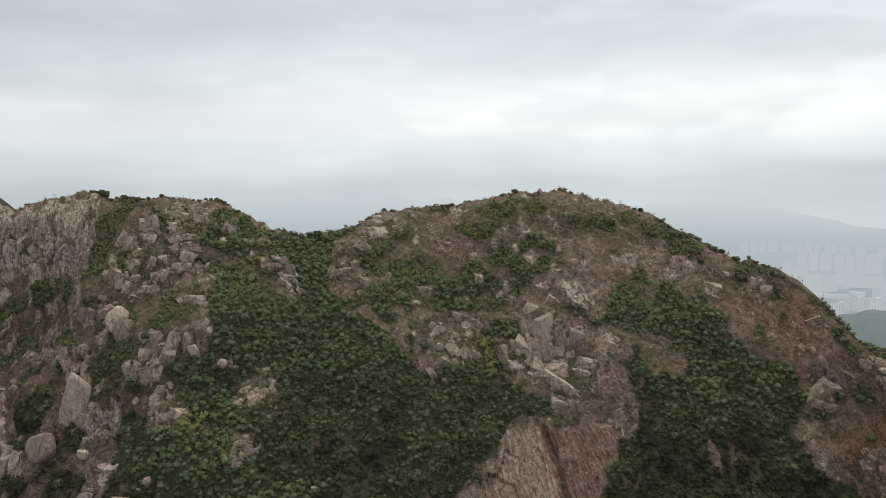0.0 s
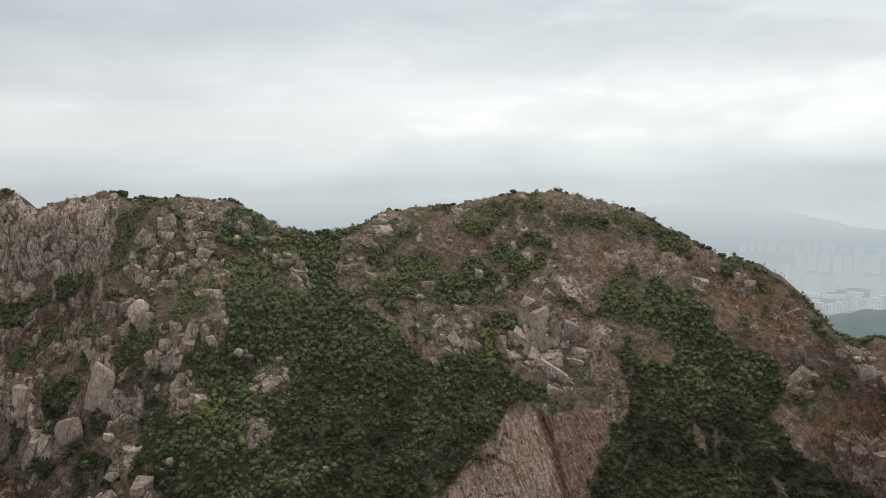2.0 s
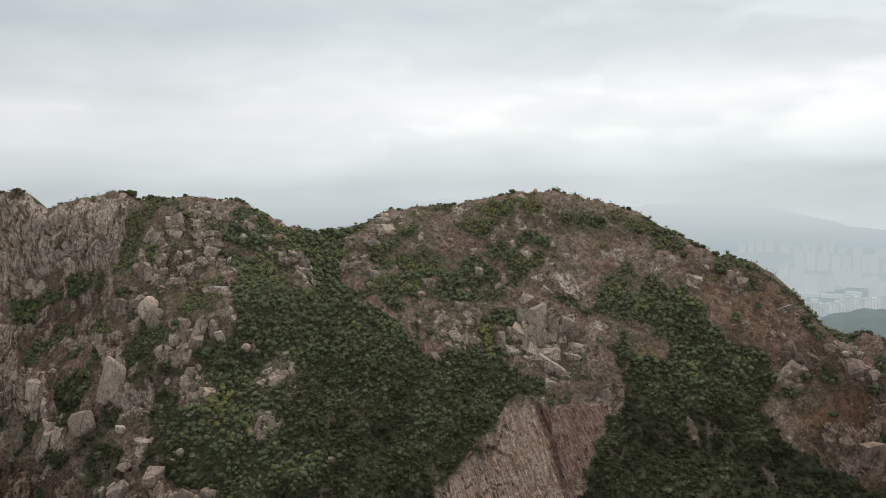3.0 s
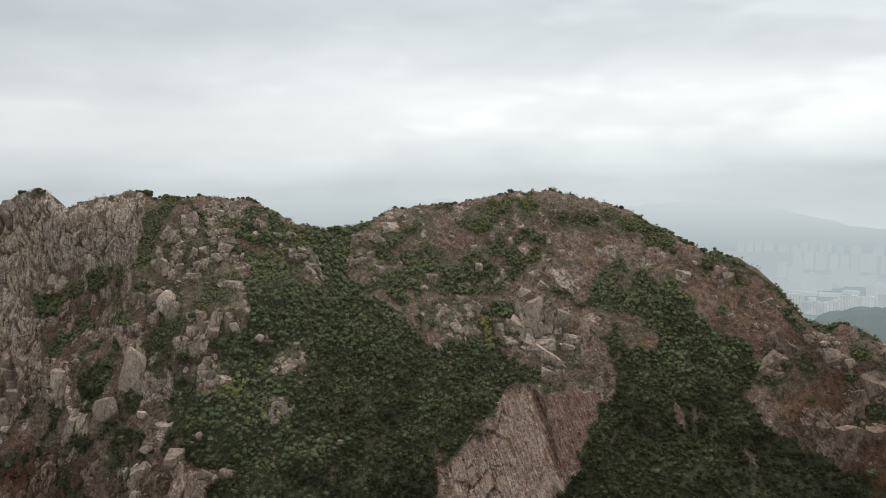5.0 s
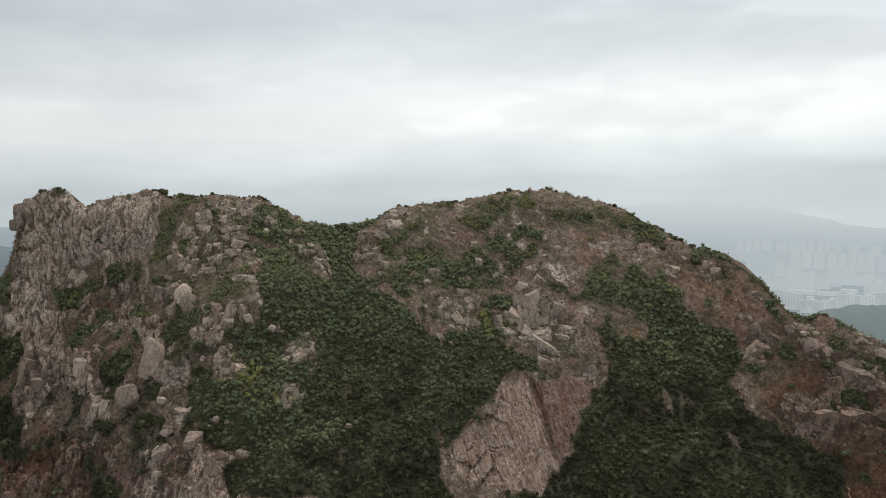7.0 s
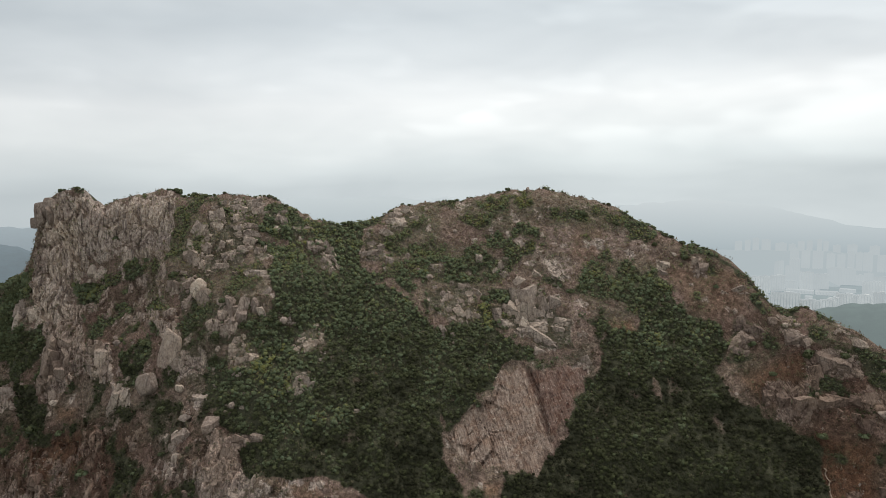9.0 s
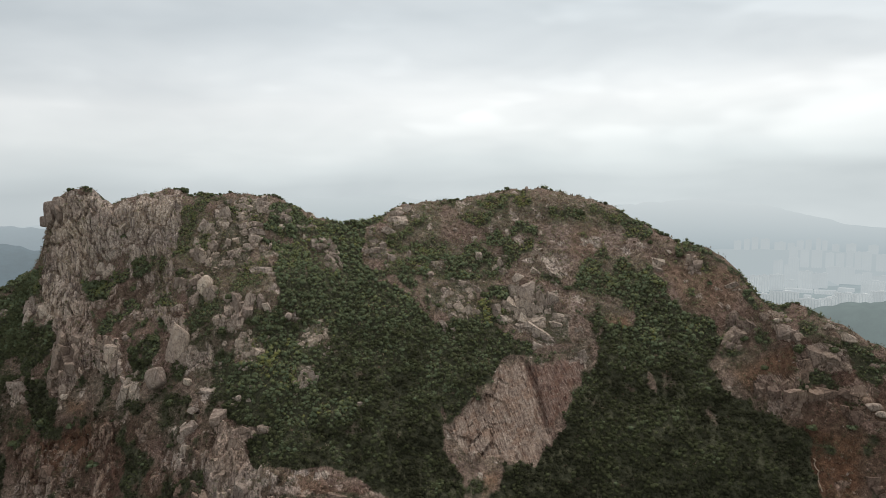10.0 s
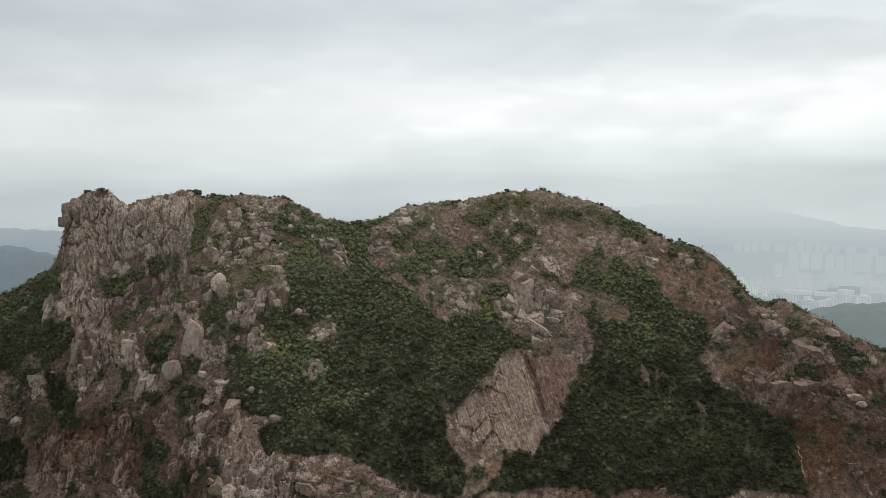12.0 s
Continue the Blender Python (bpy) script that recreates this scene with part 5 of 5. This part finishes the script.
crag("huge smooth grey granite slab leaning on the slope", (-123.3, 414.9, 5.0, 9.5, 8, ROUNDED), (-118.8, 411.2, 2.4, 4.2, 0))
crag("grey stones scattered among shrubs on the crest", (-117.7, 478.1, 1.8, 1.5, 0), (-103.7, 476.6, 2.1, 1.8, 0), (-101.4, 473.2, 2.4, 1.8, 0), (-97.5, 479, 2.4, 1.5, 0), (-94.7, 475.6, 1.8, 2.1, 0), (-104.8, 472.3, 1.8, 2.4, 0), (-108.7, 476.7, 1.5, 1.8, 0), (-97.5, 469.1, 2.9, 1.5, 0), (-91.4, 474.6, 1.5, 1.5, 0), (-113.8, 480.1, 1.5, 1.2, 0))
crag("smooth grey granite slabs leaning on the slope", (-112.6, 443, 3.7, 2.2, 0, ROUNDED), (-111, 438.6, 3.5, 4.3, 5, ROUNDED))
crag("pale rock shelf and stones among shrubs", (-87.4, 448.9, 3.2, 1.6, 5), (-90.8, 449.4, 2.8, 1.2, 0), (-82.4, 448.1, 2.0, 1.2, 0), (-91.4, 457.2, 1.5, 2.5, 0), (-88, 458, 0.8, 2.1, 0), (-83.5, 455.3, 1.0, 1.0, 0), (-81.3, 456.1, 0.8, 1.2, 0), (-99.2, 448.5, 1.2, 1.2, 0), (-81.8, 442.2, 1.0, 2.3, 15))
crag("wall of upright granite columns above the shrubs", (-103.1, 435.8, 1.9, 2.7, 10), (-97, 435.6, 1.9, 4.6, -8), (-91.9, 435.3, 4.2, 4.6, 0), (-95.3, 429.8, 2.3, 3.0, 0), (-100.3, 431.2, 1.9, 3.0, 0), (-85.2, 436.5, 1.5, 1.9, 10), (-81.8, 433.5, 1.3, 3.4, -15), (-86.3, 435.4, 1.9, 3.4, 0), (-96.4, 426.4, 1.8, 2.9, 0), (-100.3, 427.2, 1.5, 3.0, 0), (-93.6, 428.1, 1.5, 2.9, 0), (-102, 428, 1.3, 2.7, 0), (-100.9, 425, 1.5, 1.9, 0), (-104.8, 427.7, 1.3, 2.6, 0))
crag("pile of pale squared granite blocks among shrubs", (-91.9, 423.2, 1.8, 1.6, 0), (-89.1, 424.5, 1.1, 1.1, 0), (-92.5, 421, 1.5, 1.1, 0), (-93, 419.3, 1.6, 1.3, 0), (-88.6, 420.1, 1.3, 1.3, 0), (-85.2, 417.9, 0.7, 1.6, 0), (-83, 417.4, 1.8, 1.6, 0), (-88, 416.2, 2.5, 1.6, 0), (-92.5, 416.9, 1.4, 1.6, 0), (-91.4, 421.3, 1.3, 0.9, 0), (-88, 422, 1.1, 0.9, 0), (-81.8, 421.4, 1.4, 0.7, 0), (-80.7, 422.8, 1.1, 0.9, 0), (-88.6, 413.1, 2.5, 1.2, -25))
crag("pale broken granite crag in the shrubs", (-56.1, 425, 1.3, 1.1, 0), (-56.6, 423.4, 1.5, 1.3, 0), (-58.3, 422.5, 1.6, 0.9, 0), (-60.6, 423, 1.5, 1.1, 0), (-60.6, 420.7, 1.8, 1.8, -20), (-63.9, 424.6, 1.6, 0.9, -20), (-65.6, 420.2, 1.4, 1.4, -30), (-58.9, 428.5, 1.7, 0.9, 0), (-61.7, 422, 1.4, 0.9, 0), (-54.4, 419.2, 1.5, 0.7, 0), (-54.4, 416.3, 1.1, 0.7, 0), (-58.9, 421.5, 1.5, 1.1, 0))
crag("squat grey outcrop sunk in the shrubs", (-63.9, 409, 1.4, 2.1, 0), (-61.7, 409.8, 1.5, 2.4, 0), (-59.4, 409.4, 1.4, 1.7, 0), (-57.2, 408, 0.9, 1.7, 0), (-61.7, 406.9, 1.4, 1.0, 0), (-59.4, 407.1, 1.5, 0.8, 0))
crag("pale stones showing through the shrubs", (-70.6, 431.7, 1.1, 1.7, 0), (-69, 430.2, 1.5, 0.7, 0), (-89.7, 401.1, 1.7, 0.8, -30), (-89.7, 399.3, 1.2, 0.7, 0), (-84.1, 406.3, 0.9, 0.9, 0), (-98.1, 406.3, 0.7, 1.1, 0), (-84.6, 401, 1.0, 0.7, -30), (-100.9, 411.6, 1.1, 0.9, 0))
crag("square pale crag on the spur", (124.8, 430.4, 2.2, 3.0, -10), (120.9, 423.4, 2.6, 4.4, 0), (125.9, 427.5, 2.6, 2.2, 10), (128.7, 427.6, 2.2, 2.6, 15), (124.2, 423.6, 2.2, 2.6, 10), (122, 427.9, 1.9, 1.9, 0), (125.9, 424.1, 1.8, 1.8, 0), (120.3, 419.6, 1.8, 1.4, 0))
crag("jumbled granite blocks on the spur", (141, 426.1, 3.0, 2.5, 15), (145, 425.4, 2.0, 1.5, 0), (159.5, 429.3, 3.0, 1.2, 30), (162.9, 426, 2.9, 1.5, 25), (150.6, 418, 4.4, 3.4, 10), (154.5, 417.4, 2.9, 3.4, 0), (145.5, 414.9, 2.5, 2.9, -15), (157.3, 419.9, 1.9, 1.9, 0), (159, 415.2, 1.7, 1.7, 0), (142.7, 410.2, 1.2, 2.9, 0), (141, 432.5, 2.6, 1.8, 10), (136, 432.2, 2.1, 1.6, 0))
crag("dark broken crags on the reddish spur", (148.3, 405.2, 3.3, 2.9, 0), (144.4, 404.6, 2.4, 3.3, -10), (139.4, 403.9, 1.9, 2.9, -20), (134.9, 401.9, 1.9, 5.3, 25), (130.4, 403.2, 1.7, 3.4, -15), (131, 398.4, 1.7, 3.3, 20), (128.2, 407.5, 2.2, 1.5, 0), (125.4, 404.6, 2.0, 2.0, 0), (160.6, 408.3, 3.8, 2.3, 10), (155.6, 405.9, 2.8, 1.9, 30), (154.5, 398.9, 2.3, 3.2, -20), (152.8, 401, 1.9, 2.3, 0))
crag("pale rounded stones on the spur's edge", (161.2, 405, 2.1, 1.8, 0, ROUNDED), (162.9, 402.8, 2.3, 1.8, 0, ROUNDED), (162.3, 398.8, 1.8, 1.1, 0, ROUNDED), (168.5, 416.7, 2.4, 0.9, 30), (170.2, 413.9, 1.9, 0.9, 30), (173.5, 416.6, 1.4, 1.6, 30))
crag("pale rock ribs low on the reddish spur", (152.8, 380.7, 2.0, 2.6, -25), (153.9, 376.5, 2.2, 3.0, -25))
crag("pale stones in the lower wood", (79.4, 369.6, 1.8, 1.8, 0), (81.7, 368.4, 1.3, 2.0, -30), (-38.2, 399.6, 1.0, 1.0, 0), (-36.5, 391.3, 0.7, 0.7, 0))
crag("pale slanting blocks on the rocky slope", (-107.6, 390.3, 3.4, 2.4, -30), (-110.4, 386.3, 2.2, 1.9, -20), (-107.6, 396.1, 2.0, 1.7, 0), (-104.2, 402, 3.0, 1.5, -20), (-108.2, 383.3, 1.9, 1.4, 0), (-95.8, 394.4, 2.4, 2.9, 0), (-100.9, 372.8, 1.8, 1.6, 0), (-107, 370.7, 1.4, 2.3, 0), (-85.8, 386.1, 2.3, 2.8, 0), (-83, 391.3, 2.4, 1.4, 0), (-75.7, 392.5, 1.9, 1.2, 0))
crag("split grey crags at the foot of the slope", (-95.8, 368.3, 3.2, 2.9, 30), (-90.2, 368.4, 2.7, 3.1, -25), (-88.6, 377.1, 2.3, 3.7, 20), (-81.8, 373.2, 2.7, 3.2, 0), (-74.6, 378.4, 0.9, 3.2, -10), (-74, 380.5, 1.1, 1.1, 0), (-94.2, 379.9, 2.3, 2.8, 15))
crag("wall of pale jointed rock below the wood", (-58.9, 371.1, 3.5, 2.0, 0), (-52.2, 370.6, 2.7, 2.2, 0), (-46.6, 370.9, 2.7, 2.0, 0), (-40.4, 370.3, 2.2, 2.0, 0), (-34.8, 369.4, 1.8, 1.5, 0), (-51, 373.1, 2.2, 1.1, 0), (-44.3, 373, 2.7, 1.1, 0), (-33.1, 372.5, 1.8, 1.3, 0), (-26.4, 370, 2.7, 1.6, 0), (-62.2, 370.5, 1.8, 1.8, 0), (-57.8, 373.5, 2.2, 1.1, 0))
crag("fluted grey buttress at the foot of the cliff", (-191, 402.3, 2.9, 8.7, 0), (-185.4, 401, 2.6, 8.0, 0), (-192.2, 410.1, 3.5, 7.0, -10), (-182.6, 409.9, 2.9, 6.9, -5), (-180.4, 399.2, 2.0, 5.0, 0), (-192.2, 393.3, 1.7, 4.6, 0), (-183.2, 391.6, 1.7, 3.3, 0))
crag("upright jointed granite columns on the cliff", (-159.7, 407.4, 3.3, 6.1, 0), (-163.6, 412.5, 2.8, 3.4, 0), (-155.8, 404.5, 1.9, 3.3, 0), (-142.3, 398.6, 2.6, 4.7, 0), (-145.7, 395.9, 2.4, 4.7, 5), (-139.5, 395.2, 1.6, 2.6, 0))
crag("grey outcrops on the western slope", (-211.8, 389.4, 5.8, 2.6, 0), (-210.6, 385.7, 4.0, 1.7, 0), (-205, 394.5, 2.0, 1.4, 0), (-220.2, 370.7, 2.3, 2.3, 0), (-217.5, 425.5, 3.1, 4.3, 0), (-209, 423.5, 3.0, 3.6, -10), (-235.6, 421.8, 3.1, 1.9, -10), (-219, 419.3, 1.8, 4.3, 0), (-191.6, 355.8, 1.9, 3.7, 0), (-196.1, 348.5, 1.9, 1.9, 20))
crag("stones on the brown slope under the cliff", (-149.6, 383.2, 1.6, 2.6, 15), (-149.6, 378.5, 1.5, 3.1, 0), (-130, 383, 2.0, 1.7, 0), (-129.4, 387, 1.5, 2.5, 15), (-179.3, 362.1, 2.6, 2.6, 0), (-151.8, 371.2, 1.8, 4.1, 0), (-179.3, 445.6, 3.0, 3.0, 0), (-174.8, 443.8, 2.4, 3.6, 0))
crag("weathered crag under the shoulder of the hill", (115.8, 452.5, 2.3, 2.8, 0), (117, 449.3, 2.0, 2.8, 0), (113.6, 448.5, 1.7, 2.2, 0), (128.7, 442.6, 2.4, 1.6, -10), (100.2, 450.9, 2.3, 2.3, 0), (99.6, 447.7, 1.7, 1.7, 0))
# ---- boulders ----
boulder(39.8, 486.4, 0.9, 1.2, "grey upright stone on the summit")
boulder(-127.4, 403.4, 4.6, 4.8, "large pale rounded boulder on the rocky slope")
boulder(-113.3, 404.3, 2.3, 1.6, "pale rounded boulder lying on the rocky hillside")
boulder(-114.7, 440.8, 3.3, 4.9, "tall smooth grey granite boulder")
boulder(-10.7, 446.0, 2.0, 1.2, "pale boulder among shrubs")
boulder(13.6, 453.1, 1.4, 2.4, "upright pale boulder on the hillside")
boulder(162.0, 403.0, 2.7, 1.7, "pale rounded boulder on the spur")
boulder(163.2, 401.3, 2.2, 1.5, "pale rounded boulder on the spur")
boulder(-71.8, 431.1, 1.6, 1.6, "pale boulder among shrubs")
boulder(-88.2, 400.9, 1.4, 1.4, "pale boulder among shrubs")
boulder(-180.9, 389.6, 2.2, 1.5, "grey boulder lying on the rocky hillside")
boulder(-220.5, 371.0, 2.5, 1.6, "grey boulder lying on the rocky hillside")
boulder(-29.4, 453.3, 1.1, 1.5, "pale boulder on the hillside")
boulder(1.8, 465.8, 1.2, 1.1, "pale boulder on the hillside")
boulder(138.9, 430.1, 1.5, 1.1, "grey boulder on the spur")
boulder(-152.7, 416.8, 1.7, 1.4, "grey boulder lying on the rocky hillside")
boulder(-99.5, 419.5, 1.3, 1.3, "pale boulder lying on the rocky hillside")
boulder(-173.0, 455.7, 1.5, 2.0, "grey boulder lying on the rocky hillside")
boulder(74.3, 410.0, 1.0, 0.8, "pale boulder lying on the rocky hillside")
shrub(-178.9, 437.2, 3.3)
shrub(-157.0, 449.2, 2.6)
shrub(-148.7, 452.4, 2.0)
shrub(-191.0, 377.8, 3.2)
shrub(-137.2, 418.4, 2.7)
shrub(-130.2, 446.4, 2.3)
shrub(-149.3, 412.3, 3.0)
shrub(-168.5, 461.7, 1.8)
shrub(-190.4, 446.1, 1.5)
shrub(-48.9, 473.8, 2.1)
shrub(-120.1, 395.8, 2.0)
shrub(-101.0, 437.9, 2.1)
shrub(-100.6, 423.9, 2.3)
shrub(60.7, 441.6, 2.2)
shrub(54.9, 440.3, 1.9)
shrub(127.0, 422.6, 2.0)
shrub(144.6, 420.1, 2.2)
shrub(156.6, 421.3, 1.9)
shrub(130.0, 412.6, 1.5)
shrub(83.2, 469.5, 1.8)
shrub(65.8, 473.9, 2.1)
shrub(98.4, 459.9, 1.5)
shrub(15.6, 436.7, 1.9)
shrub(-6.5, 433.4, 1.4)
shrub(-29.9, 459.8, 2.0)
shrub(-172.8, 379.4, 1.8)
shrub(-150.0, 384.9, 1.8)
shrub(-154.4, 369.5, 2.0)
shrub(-115.8, 382.4, 1.4)
shrub(-206.1, 367.4, 2.4)
shrub(-225.2, 381.4, 2.6)
shrub(153.2, 396.1, 1.6)
shrub(139.6, 394.6, 1.8)
shrub(119.8, 442.5, 1.6)
shrub(110.6, 454.8, 1.7)

# the overhanging brow of the western bluff
brow = tagged(new("rock_outcrop"), "overhanging rounded granite brow above a sheer cliff", "rocks", "rock outcrops on the hillside")
brow.matrix_world = Matrix.Translation((-216.8, 318, 472))
for dx, dy, dz, sx, sy, sz, kind in ((-0.6, -0.5, -0.5, 3.4, 5.0, 6.0, 3), (-1.5, -1.2, -3.6, 1.9, 4.0, 3.6, 8), (1.8, 0.0, 3.4, 3.8, 5.0, 5.4, 8), (4.6, 1.0, 6.6, 4.4, 5.0, 4.6, 7), (5.5, -1.5, 0.5, 2.6, 3.6, 6.5, 2)):
    ob = new("rock", WORN[kind])
    ob["rock_dim_red"], ob["buff"] = 0.3, 0.0
    ob.parent = brow
    ob.matrix_basis = Matrix.Translation((dx, dy, dz * 0.9)) @ Euler((0.1, 0.08 * kind - 0.3, 0.2 * kind)).to_matrix().to_4x4() @ Matrix.Diagonal((sx * 0.88, sy, sz * 0.86, 1))

def footpath(points, wide):
    """A trodden path lying on the slope, through a few points of the face."""
    line = []
    for (ax, az), (cx, cz) in zip(points, points[1:]):
        for k in range(8):
            s = k / 8
            line.append(spot(ax + (cx - ax) * s + dice.uniform(-0.3, 0.3), az + (cz - az) * s))
    v, q = [], []
    for k, (p, n) in enumerate(line):
        w = wide * dice.uniform(0.7, 1.2)
        v += [p + n * 0.18 - Vector((w, 0, 0)), p + n * 0.18 + Vector((w, 0, 0)), p - n * 0.6 + Vector((w, 0, 0)), p - n * 0.6 - Vector((w, 0, 0))]
        if k:
            a, c = 4 * k - 4, 4 * k
            q += [(a + m, a + (m + 1) % 4, c + (m + 1) % 4, c + m) for m in range(4)]
    ob = new("footpath", mesh_from("footpath", np.array(v), np.array(q), PATH))
    return tagged(ob, "narrow pale trodden footpath down the hillside", "path", kind="structure")


footpath([(58.5, 449.2), (55.1, 443.6), (55.5, 438.6), (54.1, 433.1), (54.2, 428.4)], 0.3)
footpath([(137.2, 384.8), (137, 381.5), (135.5, 378.1), (136.1, 375.8)], 0.25)
footpath([(10.9, 470.3), (14.9, 467.5), (19, 465.6), (21.1, 462.5)], 0.3)

# bushes standing out along the crest
for k in range(150):
    x = dice.uniform(-262, 186) if k % 3 == 0 else min(186, x + dice.uniform(0.8, 3.0))
    bare = -225 < x < -213 or (40 < x < 66 and dice.random() < 0.7) or (-172 < x < -145 and dice.random() < 0.6)
    if not bare:
        shrub(x, crest_height(x) + 1, 0.4 + 1.3 * dice.betavariate(1.3, 2.6), "wind-shaped green bush on the crest line")

# ---- the town below ----


def box_bm(x, y, z, at):
    bm = bmesh.new()
    got = bmesh.ops.create_cube(bm, size=1)
    bmesh.ops.transform(bm, verts=got["verts"], matrix=Matrix.Translation(at) @ Matrix.Diagonal((x, y, z, 1)))
    return bm


def tower_bm(bays, wide, deep, tall, base):
    """A housing block as one body: bays stand forward, light wells cut in between them."""
    bm = bmesh.new()
    step, well = wide / bays, 4.0
    line = []
    for k in range(bays):
        a = -wide / 2 + k * step
        line += [(a + step * 0.16, -deep / 2 + well), (a + step * 0.16, -deep / 2), (a + step * 0.84, -deep / 2), (a + step * 0.84, -deep / 2 + well)]
    line = [(-wide / 2, -deep / 2 + well)] + line + [(wide / 2, -deep / 2 + well)]
    line += [(-x, -y) for x, y in line]
    face = bm.faces.new([bm.verts.new((x, y, -5 - base)) for x, y in line])
    grown = bmesh.ops.extrude_face_region(bm, geom=[face])
    bmesh.ops.translate(bm, vec=(0, 0, tall + 5 + base), verts=[v for v in grown["geom"] if isinstance(v, bmesh.types.BMVert)])
    bmesh.ops.recalc_face_normals(bm, faces=bm.faces)
    return bm


def building(x, y, wide, tall, base=0, turn=0):
    """A housing block, tower or hall by its width and height, its long side towards the mountain."""
    low = tall < 16
    kind, label = ("low_building", "low flat-roofed building in the hazy town") if low else ("apartment_tower", "tall pale housing tower fading into haze") if tall > wide * 1.4 else ("apartment_block", "long white housing slab in the hazy town")
    thing = tagged(new(kind), label, "building", "buildings of the town")
    bays = max(2, round(wide / 11))
    deep = 45 if low else 18
    step = wide / bays
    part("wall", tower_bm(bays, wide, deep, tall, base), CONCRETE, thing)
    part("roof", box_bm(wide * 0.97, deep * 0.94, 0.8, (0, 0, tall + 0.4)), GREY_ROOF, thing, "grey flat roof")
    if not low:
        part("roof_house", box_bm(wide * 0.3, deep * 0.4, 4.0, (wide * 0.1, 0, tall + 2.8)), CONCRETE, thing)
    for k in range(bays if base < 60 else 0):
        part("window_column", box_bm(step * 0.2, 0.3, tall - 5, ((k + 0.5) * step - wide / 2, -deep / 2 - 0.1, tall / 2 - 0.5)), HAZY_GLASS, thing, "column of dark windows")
    away = math.degrees(math.atan2(x, y))
    thing.matrix_world = Matrix.Translation((x, y, base)) @ Matrix.Rotation(radians(-away + turn), 4, "Z")


# front row of white slabs
for spot_x, spot_y, wide, tall, base, turn in ((1270, 2822, 63, 48, 0, -7), (1343, 2794, 106, 61, 0, 1), (1394, 2702, 77, 46, 0, -4), (1481, 2741, 48, 40, 0, 3), (1512, 2754, 35, 47, 0, 4), (1564, 2754, 79, 60, 0, -12), (1656, 2794, 55, 50, 0, -14), (1717, 2794, 62, 61, 0, 9), (1868, 3095, 91, 62, 0, -7), (1949, 3062, 92, 62, 0, -7), (1804, 2794, 89, 54, 0, 14), (1875, 2741, 96, 58, 0, -1)):
    building(spot_x, spot_y, wide, tall, base, turn)
# low halls and schools
for spot_x, spot_y, wide, tall, base, turn in ((1690, 3145, 90, 13, 0, 9), (1561, 3046, 29, 7, 0, -1), (1595, 3197, 114, 13, 0, 4), (1819, 3215, 63, 13, 0, -10)):
    building(spot_x, spot_y, wide, tall, base, turn)
# close-built estate
for spot_x, spot_y, wide, tall, base, turn in ((1273, 3162, 37, 69, 0, 4), (1325, 3180, 43, 71, 0, 10), (1384, 3197, 51, 72, 0, 1), (1443, 3215, 48, 72, 0, 7), (1528, 3269, 62, 68, 0, 5), (1628, 3344, 58, 32, 0, -12), (1687, 3325, 58, 77, 0, 7), (1724, 3306, 29, 69, 0, 3), (1770, 3325, 39, 67, 0, -6), (1877, 3443, 57, 83, 0, -13), (1954, 3463, 68, 78, 0, 10), (1999, 3443, 41, 47, 0, -1), (2055, 3463, 41, 53, 0, 6), (2011, 3269, 77, 60, 0, 11), (2167, 3364, 66, 67, 0, 6)):
    building(spot_x, spot_y, wide, tall, base, turn)
# low blocks between
for spot_x, spot_y, wide, tall, base, turn in ((1675, 3403, 81, 16, 0, 12), (1963, 3463, 137, 17, 0, -3), (1712, 3344, 79, 16, 0, 8)):
    building(spot_x, spot_y, wide, tall, base, turn)
# slender towers
for spot_x, spot_y, wide, tall, base, turn in ((1643, 3537, 20, 103, 0, -2), (1662, 3528, 20, 107, 0, 12), (1704, 3508, 22, 117, 0, 11), (1725, 3498, 25, 121, 0, -11), (1686, 3517, 16, 84, 0, -10)):
    building(spot_x, spot_y, wide, tall, base, turn)
# towers in the haze
for spot_x, spot_y, wide, tall, base, turn in ((1937, 3591, 37, 60, 76, -8), (1977, 3569, 35, 62, 73, 13), (2014, 3548, 30, 79, 72, -2), (2045, 3531, 28, 76, 72, 4), (2077, 3512, 41, 81, 68, -6), (2134, 3478, 53, 66, 72, 0), (2211, 3429, 53, 65, 89, -3)):
    building(spot_x, spot_y, wide, tall, base, turn)
# towers behind them
for spot_x, spot_y, wide, tall, base, turn in ((1837, 3643, 40, 66, 82, -4), (1886, 3618, 48, 60, 88, 2), (1790, 3666, 41, 66, 92, 2)):
    building(spot_x, spot_y, wide, tall, base, turn)
# towers on rising ground, nearly lost in the haze
for spot_x, spot_y, wide, tall, base, turn in ((1599, 3905, 36, 40, 133, 11), (1642, 3888, 28, 46, 135, 5), (1679, 3872, 31, 58, 136, 12), (1725, 3851, 44, 49, 138, 10), (1791, 3821, 54, 36, 135, 14), (1839, 3798, 33, 30, 137, 5), (1877, 3779, 32, 45, 138, -9), (1913, 3762, 27, 48, 140, 10), (1954, 3741, 21, 56, 142, 13), (1980, 3727, 23, 44, 143, 11), (2024, 3703, 34, 29, 140, 2), (2085, 3669, 45, 32, 143, 6), (2170, 3619, 44, 28, 144, -8)):
    building(spot_x, spot_y, wide, tall, base, turn)
